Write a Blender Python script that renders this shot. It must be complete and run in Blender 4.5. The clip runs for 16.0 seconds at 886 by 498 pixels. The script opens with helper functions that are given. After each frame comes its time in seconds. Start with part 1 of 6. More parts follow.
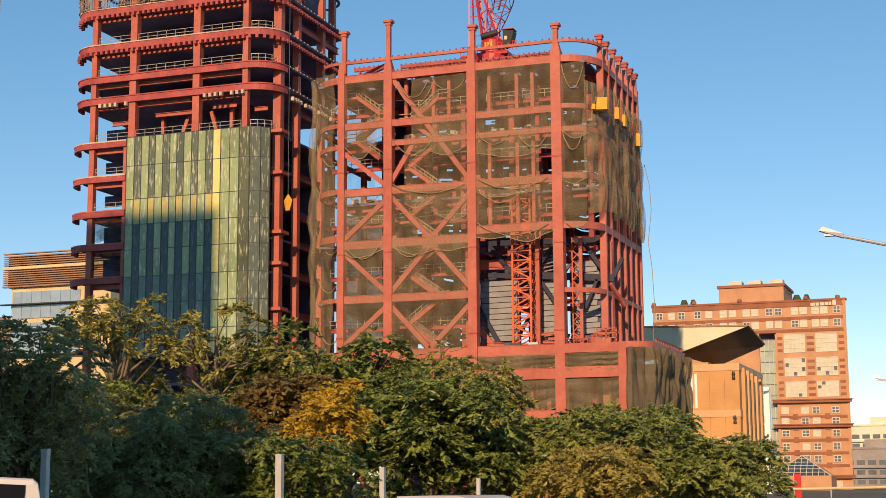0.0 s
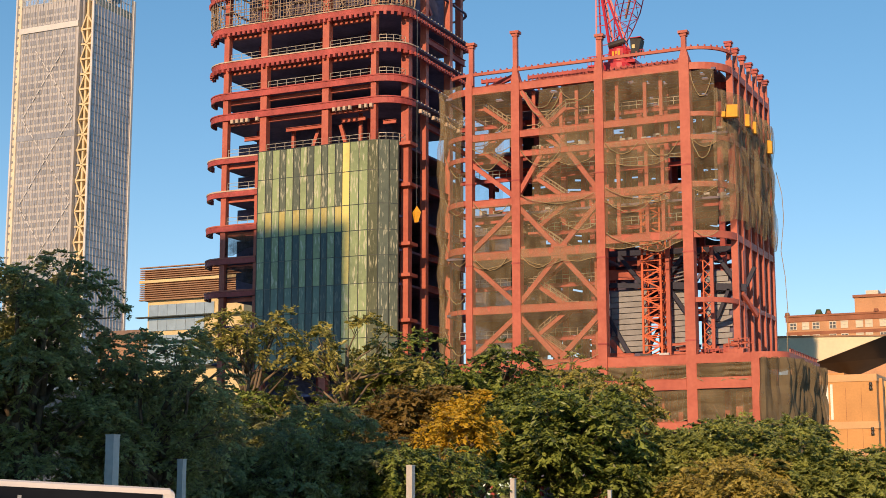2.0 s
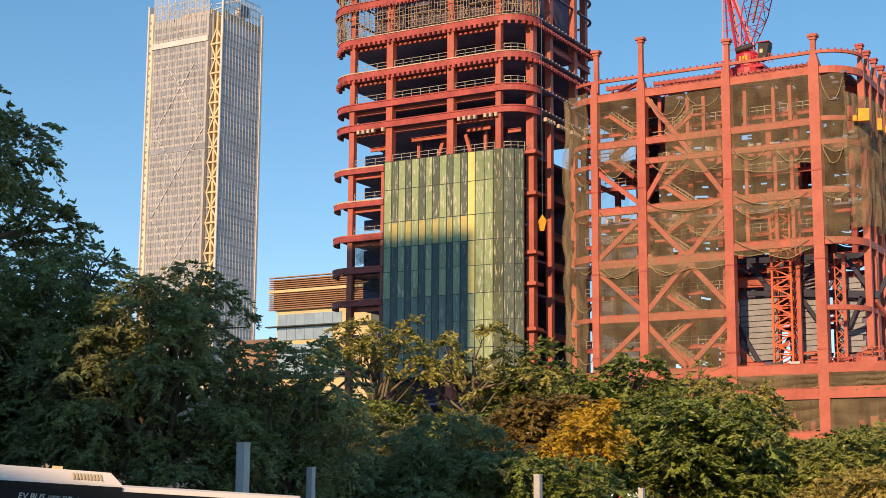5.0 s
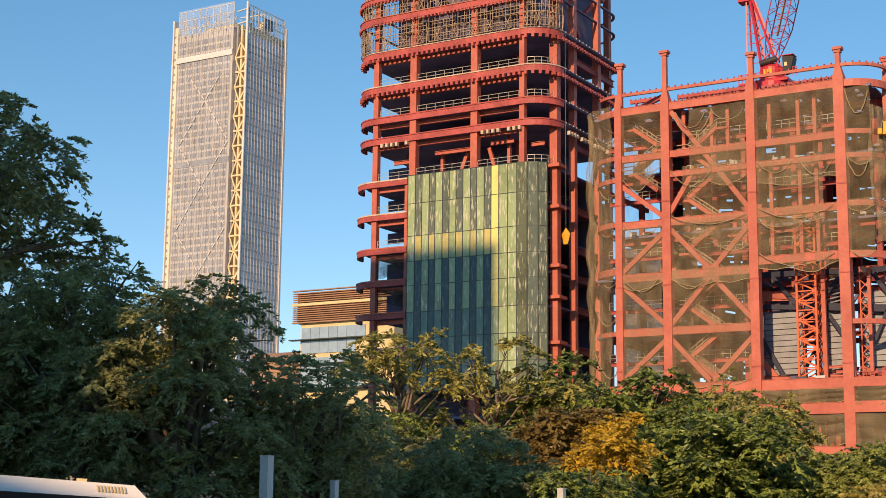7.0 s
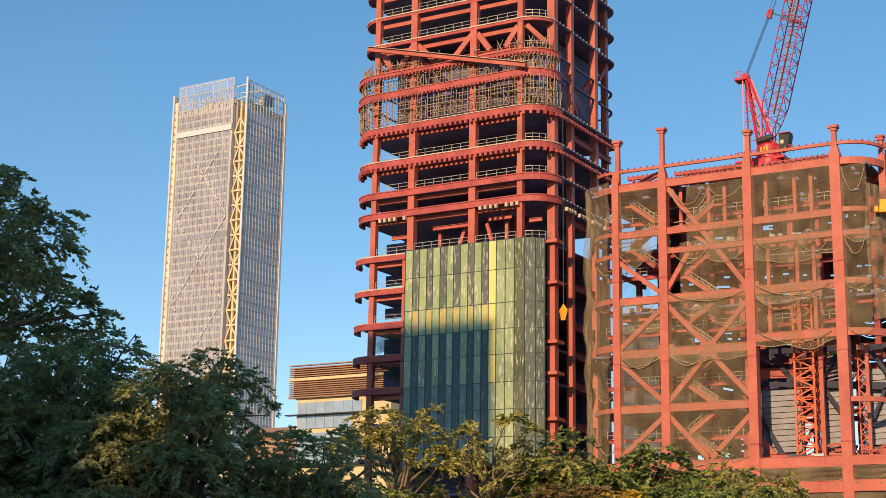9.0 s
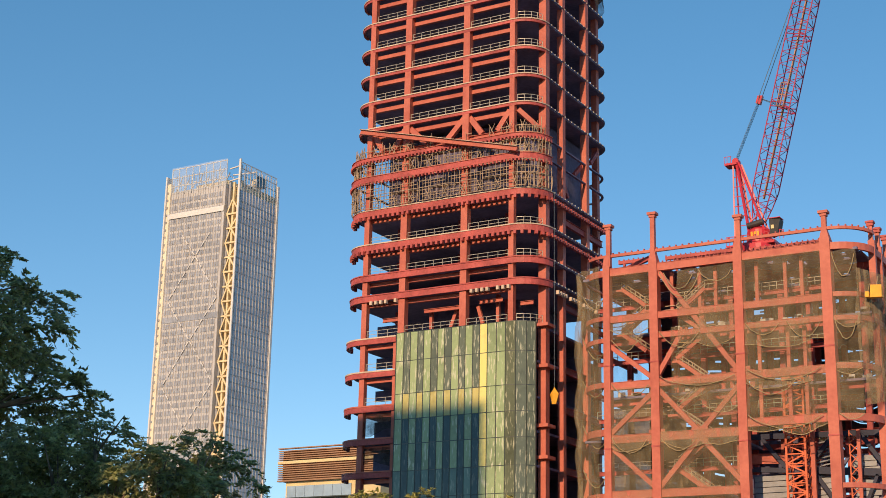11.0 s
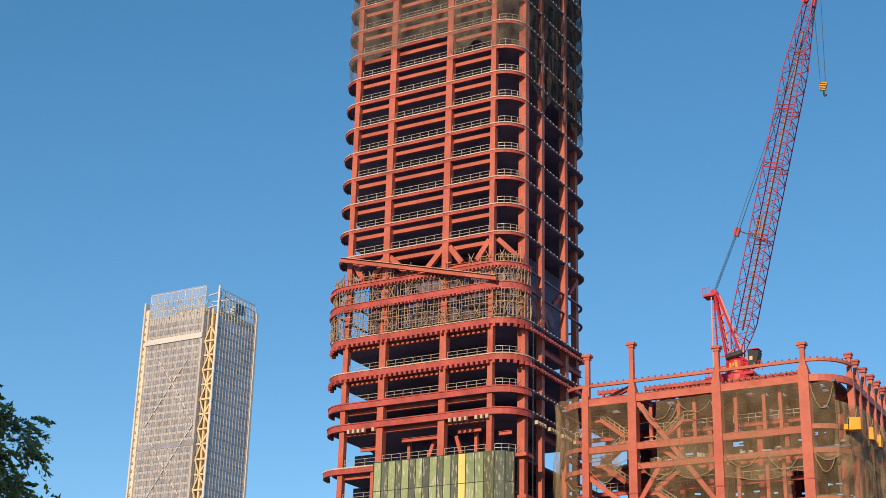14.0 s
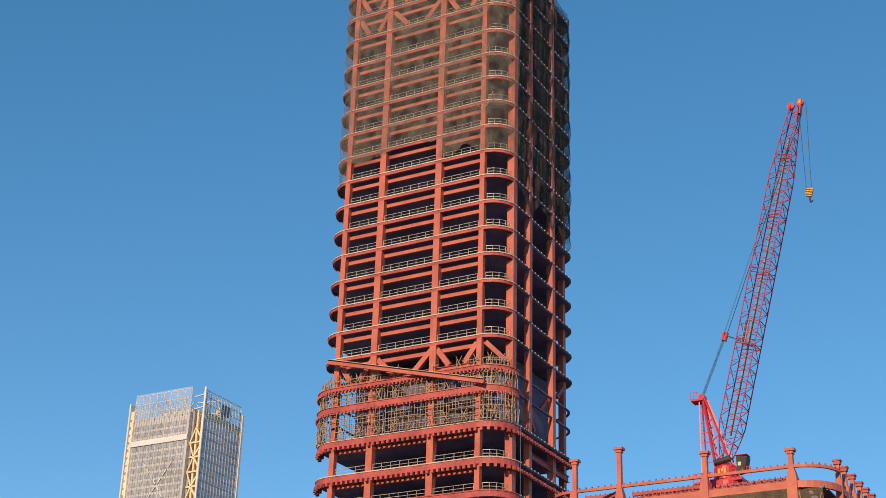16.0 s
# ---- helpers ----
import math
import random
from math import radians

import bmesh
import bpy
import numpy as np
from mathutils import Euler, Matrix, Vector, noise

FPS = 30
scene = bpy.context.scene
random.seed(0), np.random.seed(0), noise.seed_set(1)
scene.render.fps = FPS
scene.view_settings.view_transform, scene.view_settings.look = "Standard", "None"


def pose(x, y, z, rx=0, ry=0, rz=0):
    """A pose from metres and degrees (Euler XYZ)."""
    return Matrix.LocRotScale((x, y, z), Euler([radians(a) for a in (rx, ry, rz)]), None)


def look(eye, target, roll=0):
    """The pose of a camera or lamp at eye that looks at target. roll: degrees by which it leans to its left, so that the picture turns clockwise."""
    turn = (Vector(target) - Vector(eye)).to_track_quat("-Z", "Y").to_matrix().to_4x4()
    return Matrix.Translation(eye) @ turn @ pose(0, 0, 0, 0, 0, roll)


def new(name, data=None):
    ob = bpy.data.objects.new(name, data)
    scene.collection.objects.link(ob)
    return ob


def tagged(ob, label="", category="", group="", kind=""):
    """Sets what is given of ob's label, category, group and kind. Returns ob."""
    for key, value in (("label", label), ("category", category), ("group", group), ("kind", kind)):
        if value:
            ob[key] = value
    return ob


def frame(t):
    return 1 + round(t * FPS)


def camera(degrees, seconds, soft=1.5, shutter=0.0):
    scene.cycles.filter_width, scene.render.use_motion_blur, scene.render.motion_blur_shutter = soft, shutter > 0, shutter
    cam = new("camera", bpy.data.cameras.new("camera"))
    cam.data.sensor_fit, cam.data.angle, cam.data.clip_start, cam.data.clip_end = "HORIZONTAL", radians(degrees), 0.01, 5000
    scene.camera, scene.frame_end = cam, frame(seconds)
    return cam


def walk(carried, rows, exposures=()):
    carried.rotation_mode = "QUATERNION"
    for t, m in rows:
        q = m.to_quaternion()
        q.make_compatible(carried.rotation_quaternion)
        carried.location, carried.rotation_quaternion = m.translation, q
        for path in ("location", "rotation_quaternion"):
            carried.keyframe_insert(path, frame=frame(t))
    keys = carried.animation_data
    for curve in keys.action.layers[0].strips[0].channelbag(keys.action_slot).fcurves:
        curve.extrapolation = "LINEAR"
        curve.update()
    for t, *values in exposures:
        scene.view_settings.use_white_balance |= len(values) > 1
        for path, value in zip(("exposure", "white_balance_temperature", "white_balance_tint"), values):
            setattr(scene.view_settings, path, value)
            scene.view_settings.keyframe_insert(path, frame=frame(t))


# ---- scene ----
# ---- camera: stands still on a raised footway, pans left, then tilts up ----
cam = camera(32.85, 16.0, 0.4)
EYE = 2.6
ROWS = [
    (0.0, 20.000, 8.800, 0.300),
    (0.5, 20.464, 8.969, 0.253),
    (1.0, 21.497, 9.111, 0.114),
    (1.5, 23.047, 9.203, 0.017),
    (2.0, 24.959, 9.231, 0.002),
    (2.5, 26.279, 9.294, -0.033),
    (3.0, 27.392, 9.329, -0.070),
    (3.5, 28.155, 9.385, -0.170),
    (4.0, 28.558, 9.430, -0.250),
    (4.5, 29.274, 9.483, -0.342),
    (5.3, 30.05, 9.60, -0.43),
    (6.2, 30.60, 9.78, -0.53),
    (7.0, 30.731, 10.050, -0.589),
    (7.5, 30.711, 10.386, -0.652),
    (8.0, 30.711, 11.335, -0.672),
    (8.5, 30.697, 12.036, -0.723),
    (9.0, 30.671, 12.920, -0.883),
    (10.3, 30.48, 15.03, -1.06),
    (11.5, 30.278, 17.013, -1.218),
    (12.0, 30.146, 18.041, -1.223),
    (12.5, 30.036, 18.619, -1.303),
    (13.0, 29.905, 19.610, -1.360),
    (13.5, 29.781, 20.270, -1.430),
    (14.0, 29.663, 20.993, -1.432),
    (14.5, 29.582, 22.060, -1.517),
    (15.0, 29.457, 22.924, -1.569),
    (15.5, 29.343, 24.034, -1.595),
    (16.0, 29.278, 24.912, -1.707),
]
walk(cam, [(t, pose(0, 0, EYE, 0, 0, yaw) @ pose(0, 0, 0, 90 + pitch) @ pose(0, 0, 0, 0, 0, -roll)) for t, yaw, pitch, roll in ROWS],
     [(0.0, 0.03, 7200, 14), (4.5, 0.18, 7080, 13), (8.0, 0.21, 7030, 13), (12.0, 0.10, 6720, 10), (16.0, 0.08, 6400, 9)])

# ---- world and sun ----
SUN = Vector((0.10, -0.92, 0.37)).normalized()
world = bpy.data.worlds.new("sky")
scene.world = world
world.use_nodes = True
wn = world.node_tree.nodes
sky = wn.new("ShaderNodeTexSky")
sky.sky_type = "NISHITA"
sky.sun_disc = False
sky.sun_elevation = math.asin(SUN.z)
sky.sun_rotation = math.atan2(SUN.x, SUN.y)
sky.altitude, sky.air_density, sky.dust_density, sky.ozone_density = 2200, 1.0, 0.0, 2.0
tone = wn.new("ShaderNodeHueSaturation")
tone.inputs["Hue"].default_value, tone.inputs["Saturation"].default_value = 0.498, 1.30
world.node_tree.links.new(sky.outputs[0], tone.inputs["Color"])
haze = wn.new("ShaderNodeGamma")
haze.inputs["Gamma"].default_value = 0.77
world.node_tree.links.new(tone.outputs[0], haze.inputs["Color"])
world.node_tree.links.new(haze.outputs[0], wn["Background"].inputs[0])
wn["Background"].inputs[1].default_value = 0.208
sun = new("sun", bpy.data.lights.new("sun", "SUN"))
sun.data.energy, sun.data.angle, sun.data.color = 4.35, radians(0.6), (1.0, 0.70, 0.43)
sun.matrix_world = look(SUN * 100, (0, 0, 0))


# ---- materials ----
def mat(name, col, rough=0.6, metal=0.0, var=0.2, scale=0.5, fine=6.0, bump=0.15, stain=None, spec=0.4, piece=0.0):
    """A surface with broad and fine variation, and a stain of its own colour if one is given."""
    m = bpy.data.materials.new(name)
    m.use_nodes = True
    nt = m.node_tree
    p = nt.nodes["Principled BSDF"]
    tc = nt.nodes.new("ShaderNodeTexCoord")
    n1 = nt.nodes.new("ShaderNodeTexNoise")
    n1.inputs["Scale"].default_value, n1.inputs["Detail"].default_value = scale, 5
    n2 = nt.nodes.new("ShaderNodeTexNoise")
    n2.inputs["Scale"].default_value, n2.inputs["Detail"].default_value = fine, 4
    for n in (n1, n2):
        nt.links.new(tc.outputs["Object"], n.inputs["Vector"])
    add = nt.nodes.new("ShaderNodeMath")
    add.operation = "MULTIPLY_ADD"
    nt.links.new(n2.outputs[0], add.inputs[0])
    add.inputs[1].default_value = 0.5
    nt.links.new(n1.outputs[0], add.inputs[2])
    src = add.outputs[0]
    if piece:
        oi = nt.nodes.new("ShaderNodeObjectInfo")
        pa = nt.nodes.new("ShaderNodeMath")
        pa.operation = "MULTIPLY_ADD"
        nt.links.new(oi.outputs["Random"], pa.inputs[0])
        pa.inputs[1].default_value = piece
        nt.links.new(src, pa.inputs[2])
        src = pa.outputs[0]
    ramp = nt.nodes.new("ShaderNodeValToRGB")
    lo = [max(0, c * (1 - var)) for c in (stain or col)]
    hi = [min(1, c * (1 + var)) for c in col]
    ramp.color_ramp.elements[0].position, ramp.color_ramp.elements[1].position = 0.48, 0.95 + piece
    ramp.color_ramp.elements[0].color, ramp.color_ramp.elements[1].color = (*lo, 1), (*hi, 1)
    nt.links.new(src, ramp.inputs[0])
    nt.links.new(ramp.outputs[0], p.inputs["Base Color"])
    p.inputs["Roughness"].default_value, p.inputs["Metallic"].default_value = rough, metal
    p.inputs["Specular IOR Level"].default_value = spec
    if bump:
        b = nt.nodes.new("ShaderNodeBump")
        b.inputs["Strength"].default_value, b.inputs["Distance"].default_value = bump, 0.05
        nt.links.new(n2.outputs[0], b.inputs["Height"])
        nt.links.new(b.outputs[0], p.inputs["Normal"])
    return m


def gauze(name, col, cover, scale=0.35, spread=0.25):
    """Open-weave safety netting: part thread, part hole, denser where it is folded."""
    m = bpy.data.materials.new(name)
    m.use_nodes = True
    nt = m.node_tree
    out, p = nt.nodes["Material Output"], nt.nodes["Principled BSDF"]
    p.inputs["Base Color"].default_value, p.inputs["Roughness"].default_value = (*col, 1), 0.9
    p.inputs["Specular IOR Level"].default_value = 0.1
    tc, n = nt.nodes.new("ShaderNodeTexCoord"), nt.nodes.new("ShaderNodeTexNoise")
    n.inputs["Scale"].default_value, n.inputs["Detail"].default_value = scale, 6
    mp = nt.nodes.new("ShaderNodeMapping")
    mp.inputs["Scale"].default_value = (1.2, 1.2, 0.9)
    nt.links.new(tc.outputs["Object"], mp.inputs["Vector"])
    nt.links.new(mp.outputs[0], n.inputs["Vector"])
    mr = nt.nodes.new("ShaderNodeMapRange")
    mr.inputs["From Min"].default_value, mr.inputs["From Max"].default_value = 0.3, 0.7
    mr.inputs["To Min"].default_value, mr.inputs["To Max"].default_value = max(0.05, cover - spread), min(0.97, cover + spread)
    fine = nt.nodes.new("ShaderNodeTexNoise")
    fine.inputs["Scale"].default_value, fine.inputs["Detail"].default_value = scale * 9, 3
    nt.links.new(mp.outputs[0], fine.inputs["Vector"])
    both = nt.nodes.new("ShaderNodeMath")
    both.operation = "MULTIPLY_ADD"
    nt.links.new(fine.outputs[0], both.inputs[0])
    both.inputs[1].default_value = 0.22
    nt.links.new(n.outputs[0], both.inputs[2])
    mr.inputs["From Min"].default_value, mr.inputs["From Max"].default_value = 0.44, 0.78
    nt.links.new(both.outputs[0], mr.inputs["Value"])
    tr, mix = nt.nodes.new("ShaderNodeBsdfTransparent"), nt.nodes.new("ShaderNodeMixShader")
    nt.links.new(mr.outputs[0], mix.inputs[0])
    nt.links.new(tr.outputs[0], mix.inputs[1])
    nt.links.new(p.outputs[0], mix.inputs[2])
    nt.links.new(mix.outputs[0], out.inputs["Surface"])
    return m


def foliage(name, dark, light, thin=0.38, low=0.4):
    m = bpy.data.materials.new(name)
    m.use_nodes = True
    nt = m.node_tree
    out, p = nt.nodes["Material Output"], nt.nodes["Principled BSDF"]
    g = nt.nodes.new("ShaderNodeNewGeometry")
    tc, n = nt.nodes.new("ShaderNodeTexCoord"), nt.nodes.new("ShaderNodeTexNoise")
    n.inputs["Scale"].default_value = 0.8
    nt.links.new(tc.outputs["Object"], n.inputs["Vector"])
    add = nt.nodes.new("ShaderNodeMath")
    add.operation = "MULTIPLY_ADD"
    nt.links.new(g.outputs["Random Per Island"], add.inputs[0])
    add.inputs[1].default_value = 0.55
    nt.links.new(n.outputs[0], add.inputs[2])
    ramp = nt.nodes.new("ShaderNodeValToRGB")
    ramp.color_ramp.elements[0].position, ramp.color_ramp.elements[1].position = low, 0.97
    ramp.color_ramp.elements[0].color, ramp.color_ramp.elements[1].color = (*dark, 1), (*light, 1)
    nt.links.new(add.outputs[0], ramp.inputs[0])
    nt.links.new(ramp.outputs[0], p.inputs["Base Color"])
    p.inputs["Roughness"].default_value, p.inputs["Specular IOR Level"].default_value = 0.42, 0.6
    tl, mix = nt.nodes.new("ShaderNodeBsdfTranslucent"), nt.nodes.new("ShaderNodeMixShader")
    nt.links.new(ramp.outputs[0], tl.inputs[0])
    mix.inputs[0].default_value = thin
    nt.links.new(p.outputs[0], mix.inputs[1])
    nt.links.new(tl.outputs[0], mix.inputs[2])
    nt.links.new(mix.outputs[0], out.inputs["Surface"])
    return m


def film_glass(name, col, rough, streak):
    """Glass under torn protective film: pale vertical scuffs over the tint, each pane a little different."""
    m = mat(name, col, rough, 0.0, 0.3, 0.12, 1.5, 0.1, None, 0.45, 0.3)
    nt = m.node_tree
    p = nt.nodes["Principled BSDF"]
    ramp = p.inputs["Base Color"].links[0].from_socket
    tc, mp = nt.nodes.new("ShaderNodeTexCoord"), nt.nodes.new("ShaderNodeMapping")
    mp.inputs["Scale"].default_value = (2.4, 2.4, 0.4)
    n = nt.nodes.new("ShaderNodeTexNoise")
    n.inputs["Scale"].default_value, n.inputs["Detail"].default_value = 1.7, 6
    nt.links.new(tc.outputs["Object"], mp.inputs["Vector"])
    nt.links.new(mp.outputs[0], n.inputs["Vector"])
    mr, mix = nt.nodes.new("ShaderNodeMapRange"), nt.nodes.new("ShaderNodeMix")
    mr.inputs["From Min"].default_value, mr.inputs["From Max"].default_value = 0.55, 0.66
    mr.inputs["To Max"].default_value = streak
    nt.links.new(n.outputs[0], mr.inputs["Value"])
    mix.data_type = "RGBA"
    nt.links.new(mr.outputs[0], mix.inputs[0])
    nt.links.new(ramp, mix.inputs[6])
    mix.inputs[7].default_value = (0.62, 0.60, 0.42, 1)
    nt.links.new(mix.outputs[2], p.inputs["Base Color"])
    return m


RED = mat("red_primed_steel", (0.495, 0.138, 0.092), 0.55, 0, 0.1, 0.3, 2.0, 0.06, (0.44, 0.10, 0.068))
RED2 = mat("red_primed_beam", (0.43, 0.085, 0.075), 0.6, 0, 0.22, 0.3, 3.0, 0.1, (0.31, 0.055, 0.05))
CRANE_RED = mat("crane_paint", (0.50, 0.03, 0.045), 0.4, 0, 0.12, 0.6, 5, 0.03)
# DARK and CORE hold the bluish shade of the open floors in their colour
DARK = mat("shade_navy", (0.16, 0.15, 0.235), 0.85, 0, 0.4, 0.2, 2.0, 0.1)
CORE = mat("interior_shade_navy", (0.125, 0.116, 0.19), 0.9, 0, 0.4, 0.2, 2.0, 0.1)
CONC = mat("slab_edge_concrete", (0.55, 0.43, 0.33), 0.85, 0, 0.25, 0.6, 8.0, 0.2)
RAIL = mat("galvanised_rail", (0.46, 0.43, 0.36), 0.5, 0.3, 0.2, 1, 9, 0)
BAMBOO = mat("scaffold_tube", (0.34, 0.25, 0.17), 0.6, 0.1, 0.45, 0.8, 9, 0)
NET = gauze("brown_net", (0.42, 0.33, 0.20), 0.23, 0.5, 0.07)
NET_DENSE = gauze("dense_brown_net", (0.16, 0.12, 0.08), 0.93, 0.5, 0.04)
NET_SIDE = gauze("side_brown_net", (0.30, 0.23, 0.14), 0.52, 0.5, 0.22)
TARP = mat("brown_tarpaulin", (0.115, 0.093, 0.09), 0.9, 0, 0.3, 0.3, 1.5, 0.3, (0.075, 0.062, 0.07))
NET_THIN = gauze("thin_brown_net", (0.42, 0.32, 0.19), 0.18, 0.5, 0.06)
NET_TOWER = gauze("dull_brown_net", (0.21, 0.185, 0.15), 0.30, 0.5, 0.2)
NET_MID = gauze("tan_net", (0.38, 0.30, 0.18), 0.38, 0.4, 0.1)
NET_POD = gauze("olive_brown_net", (0.17, 0.135, 0.085), 0.8, 0.5, 0.15)
# blue-black puts the shade inside the open bay into the steel's colour
NAVY = mat("shade_blue_steel", (0.03, 0.034, 0.062), 0.6, 0.1, 0.3, 0.4, 3, 0.05)
SHEET = mat("galvanised_ribbed_sheet", (0.24, 0.245, 0.26), 0.55, 0.1, 0.2, 0.5, 3, 0.05)
NET_BLACK = gauze("blackish_net", (0.06, 0.05, 0.045), 0.62, 0.6, 0.25)


# ---- building blocks ----
class Geo:
    """Gathers boxes, beams and sheets into one mesh, in world metres."""

    def __init__(self):
        self.v, self.f = [], []

    def quad(self, a, b, c, d):
        n = len(self.v)
        self.v += [tuple(a), tuple(b), tuple(c), tuple(d)]
        self.f.append((n, n + 1, n + 2, n + 3))

    def hexa(self, p):
        n = len(self.v)
        self.v += [tuple(q) for q in p]
        self.f += [tuple(n + i for i in q) for q in ((0, 3, 2, 1), (4, 5, 6, 7), (0, 1, 5, 4), (1, 2, 6, 5), (2, 3, 7, 6), (3, 0, 4, 7))]
        return self

    def box(self, x0, y0, z0, x1, y1, z1):
        return self.hexa([(x0, y0, z0), (x1, y0, z0), (x1, y1, z0), (x0, y1, z0), (x0, y0, z1), (x1, y0, z1), (x1, y1, z1), (x0, y1, z1)])

    def beam(self, p, q, w, h=None):
        """A bar from p to q, w across and h deep."""
        p, q, h = Vector(p), Vector(q), h or w
        d = (q - p).normalized()
        s = d.cross(Vector((0, 0, 1)))
        s = Vector((1, 0, 0)) if s.length < 1e-4 else s.normalized()
        u = s.cross(d)
        s, u = s * w / 2, u * h / 2
        return self.hexa([p - s - u, p + s - u, q + s - u, q - s - u, p - s + u, p + s + u, q + s + u, q - s + u])

    def ibeam(self, p, q, w, h, t=0.06):
        """A rolled section: two flanges and a web."""
        p, q = Vector(p), Vector(q)
        d = (q - p).normalized()
        s = d.cross(Vector((0, 0, 1))).normalized()
        u = s.cross(d)
        for k in (-1, 1):
            self.beam(p + u * k * (h - t) / 2, q + u * k * (h - t) / 2, w, t)
        return self.beam(p, q, t, h - 2 * t)

    def tube(self, p, q, r, n=8, r2=None):
        p, q = Vector(p), Vector(q)
        r2 = r if r2 is None else r2
        d = (q - p).normalized()
        s = d.orthogonal().normalized()
        u = d.cross(s)
        k = len(self.v)
        for c, rr in ((p, r), (q, r2)):
            self.v += [tuple(c + (s * math.cos(2 * math.pi * i / n) + u * math.sin(2 * math.pi * i / n)) * rr) for i in range(n)]
        self.f += [(k + i, k + (i + 1) % n, k + n + (i + 1) % n, k + n + i) for i in range(n)]
        self.f += [tuple(k + i for i in reversed(range(n))), tuple(k + n + i for i in range(n))]
        return self

    def sweep(self, pts, r, n=6):
        """One round bar through all the points."""
        pts = [Vector(p) for p in pts]
        k, m = len(self.v), len(pts)
        for j, c in enumerate(pts):
            d = (pts[min(j + 1, m - 1)] - pts[max(j - 1, 0)]).normalized()
            s = d.cross(Vector((0, 1, 0))).normalized()
            u = d.cross(s)
            self.v += [tuple(c + (s * math.cos(2 * math.pi * i / n) + u * math.sin(2 * math.pi * i / n)) * r) for i in range(n)]
        for j in range(m - 1):
            a = k + j * n
            self.f += [(a + i, a + (i + 1) % n, a + n + (i + 1) % n, a + n + i) for i in range(n)]
        self.f += [tuple(k + i for i in reversed(range(n))), tuple(k + (m - 1) * n + i for i in range(n))]
        return self

    def prism(self, pts, z0, z1):
        """An outline in plan, raised from z0 to z1."""
        k, n = len(self.v), len(pts)
        self.v += [(x, y, z0) for x, y in pts] + [(x, y, z1) for x, y in pts]
        self.f += [(k + i, k + (i + 1) % n, k + n + (i + 1) % n, k + n + i) for i in range(n)]
        self.f += [tuple(k + i for i in reversed(range(n))), tuple(k + n + i for i in range(n))]
        return self

    def band(self, pts, z0, z1, t, closed=True):
        """A strip of thickness t standing along an outline (outer face on the line)."""
        n = len(pts)
        inn = inset(pts, t, closed)
        for i in range(n if closed else n - 1):
            j = (i + 1) % n
            self.hexa([(*pts[i], z0), (*pts[j], z0), (*inn[j], z0), (*inn[i], z0), (*pts[i], z1), (*pts[j], z1), (*inn[j], z1), (*inn[i], z1)])
        return self


def inset(pts, t, closed=True):
    out, n = [], len(pts)
    for i in range(n):
        a = Vector(pts[i - 1] if closed or i else pts[i])
        b = Vector(pts[(i + 1) % n] if closed or i < n - 1 else pts[i])
        d = (b - a).normalized()
        out.append((pts[i][0] - d.y * t, pts[i][1] + d.x * t))
    return out


def rounded(x0, y0, x1, y1, r, n=7):
    """A rectangle with round corners, anticlockwise from the front left."""
    pts = []
    for cx, cy, a in ((x0 + r, y0 + r, 180), (x1 - r, y0 + r, 270), (x1 - r, y1 - r, 0), (x0 + r, y1 - r, 90)):
        pts += [(cx + r * math.cos(radians(a + 90 * i / n)), cy + r * math.sin(radians(a + 90 * i / n))) for i in range(n + 1)]
    return pts


def thing(name, base, label, category, group="", kind=""):
    ob = new(name)
    ob.location = base
    return tagged(ob, label, category, group, kind)


def base_of(ob):
    b = Vector()
    while ob:
        b += ob.location
        ob = ob.parent
    return b


def part(name, geo, material, parent, label="", smooth=False):
    """Links what a Geo (or bmesh) holds as one mesh under a thing or a part."""
    me = bpy.data.meshes.new(name)
    b = base_of(parent)
    me.from_pydata([(x - b.x, y - b.y, z - b.z) for x, y, z in geo.v], [], geo.f)
    me.materials.append(material)
    if smooth:
        me.polygons.foreach_set("use_smooth", [True] * len(me.polygons))
    ob = new(name, me)
    ob.parent = parent
    return tagged(ob, label)


def single(name, geo, material, base, label, category, group="", kind="", smooth=False):
    """A thing of one mesh."""
    me = bpy.data.meshes.new(name)
    me.from_pydata([(x - base[0], y - base[1], z - base[2]) for x, y, z in geo.v], [], geo.f)
    me.materials.append(material)
    if smooth:
        me.polygons.foreach_set("use_smooth", [True] * len(me.polygons))
    ob = new(name, me)
    ob.location = base
    return tagged(ob, label, category, group, kind)


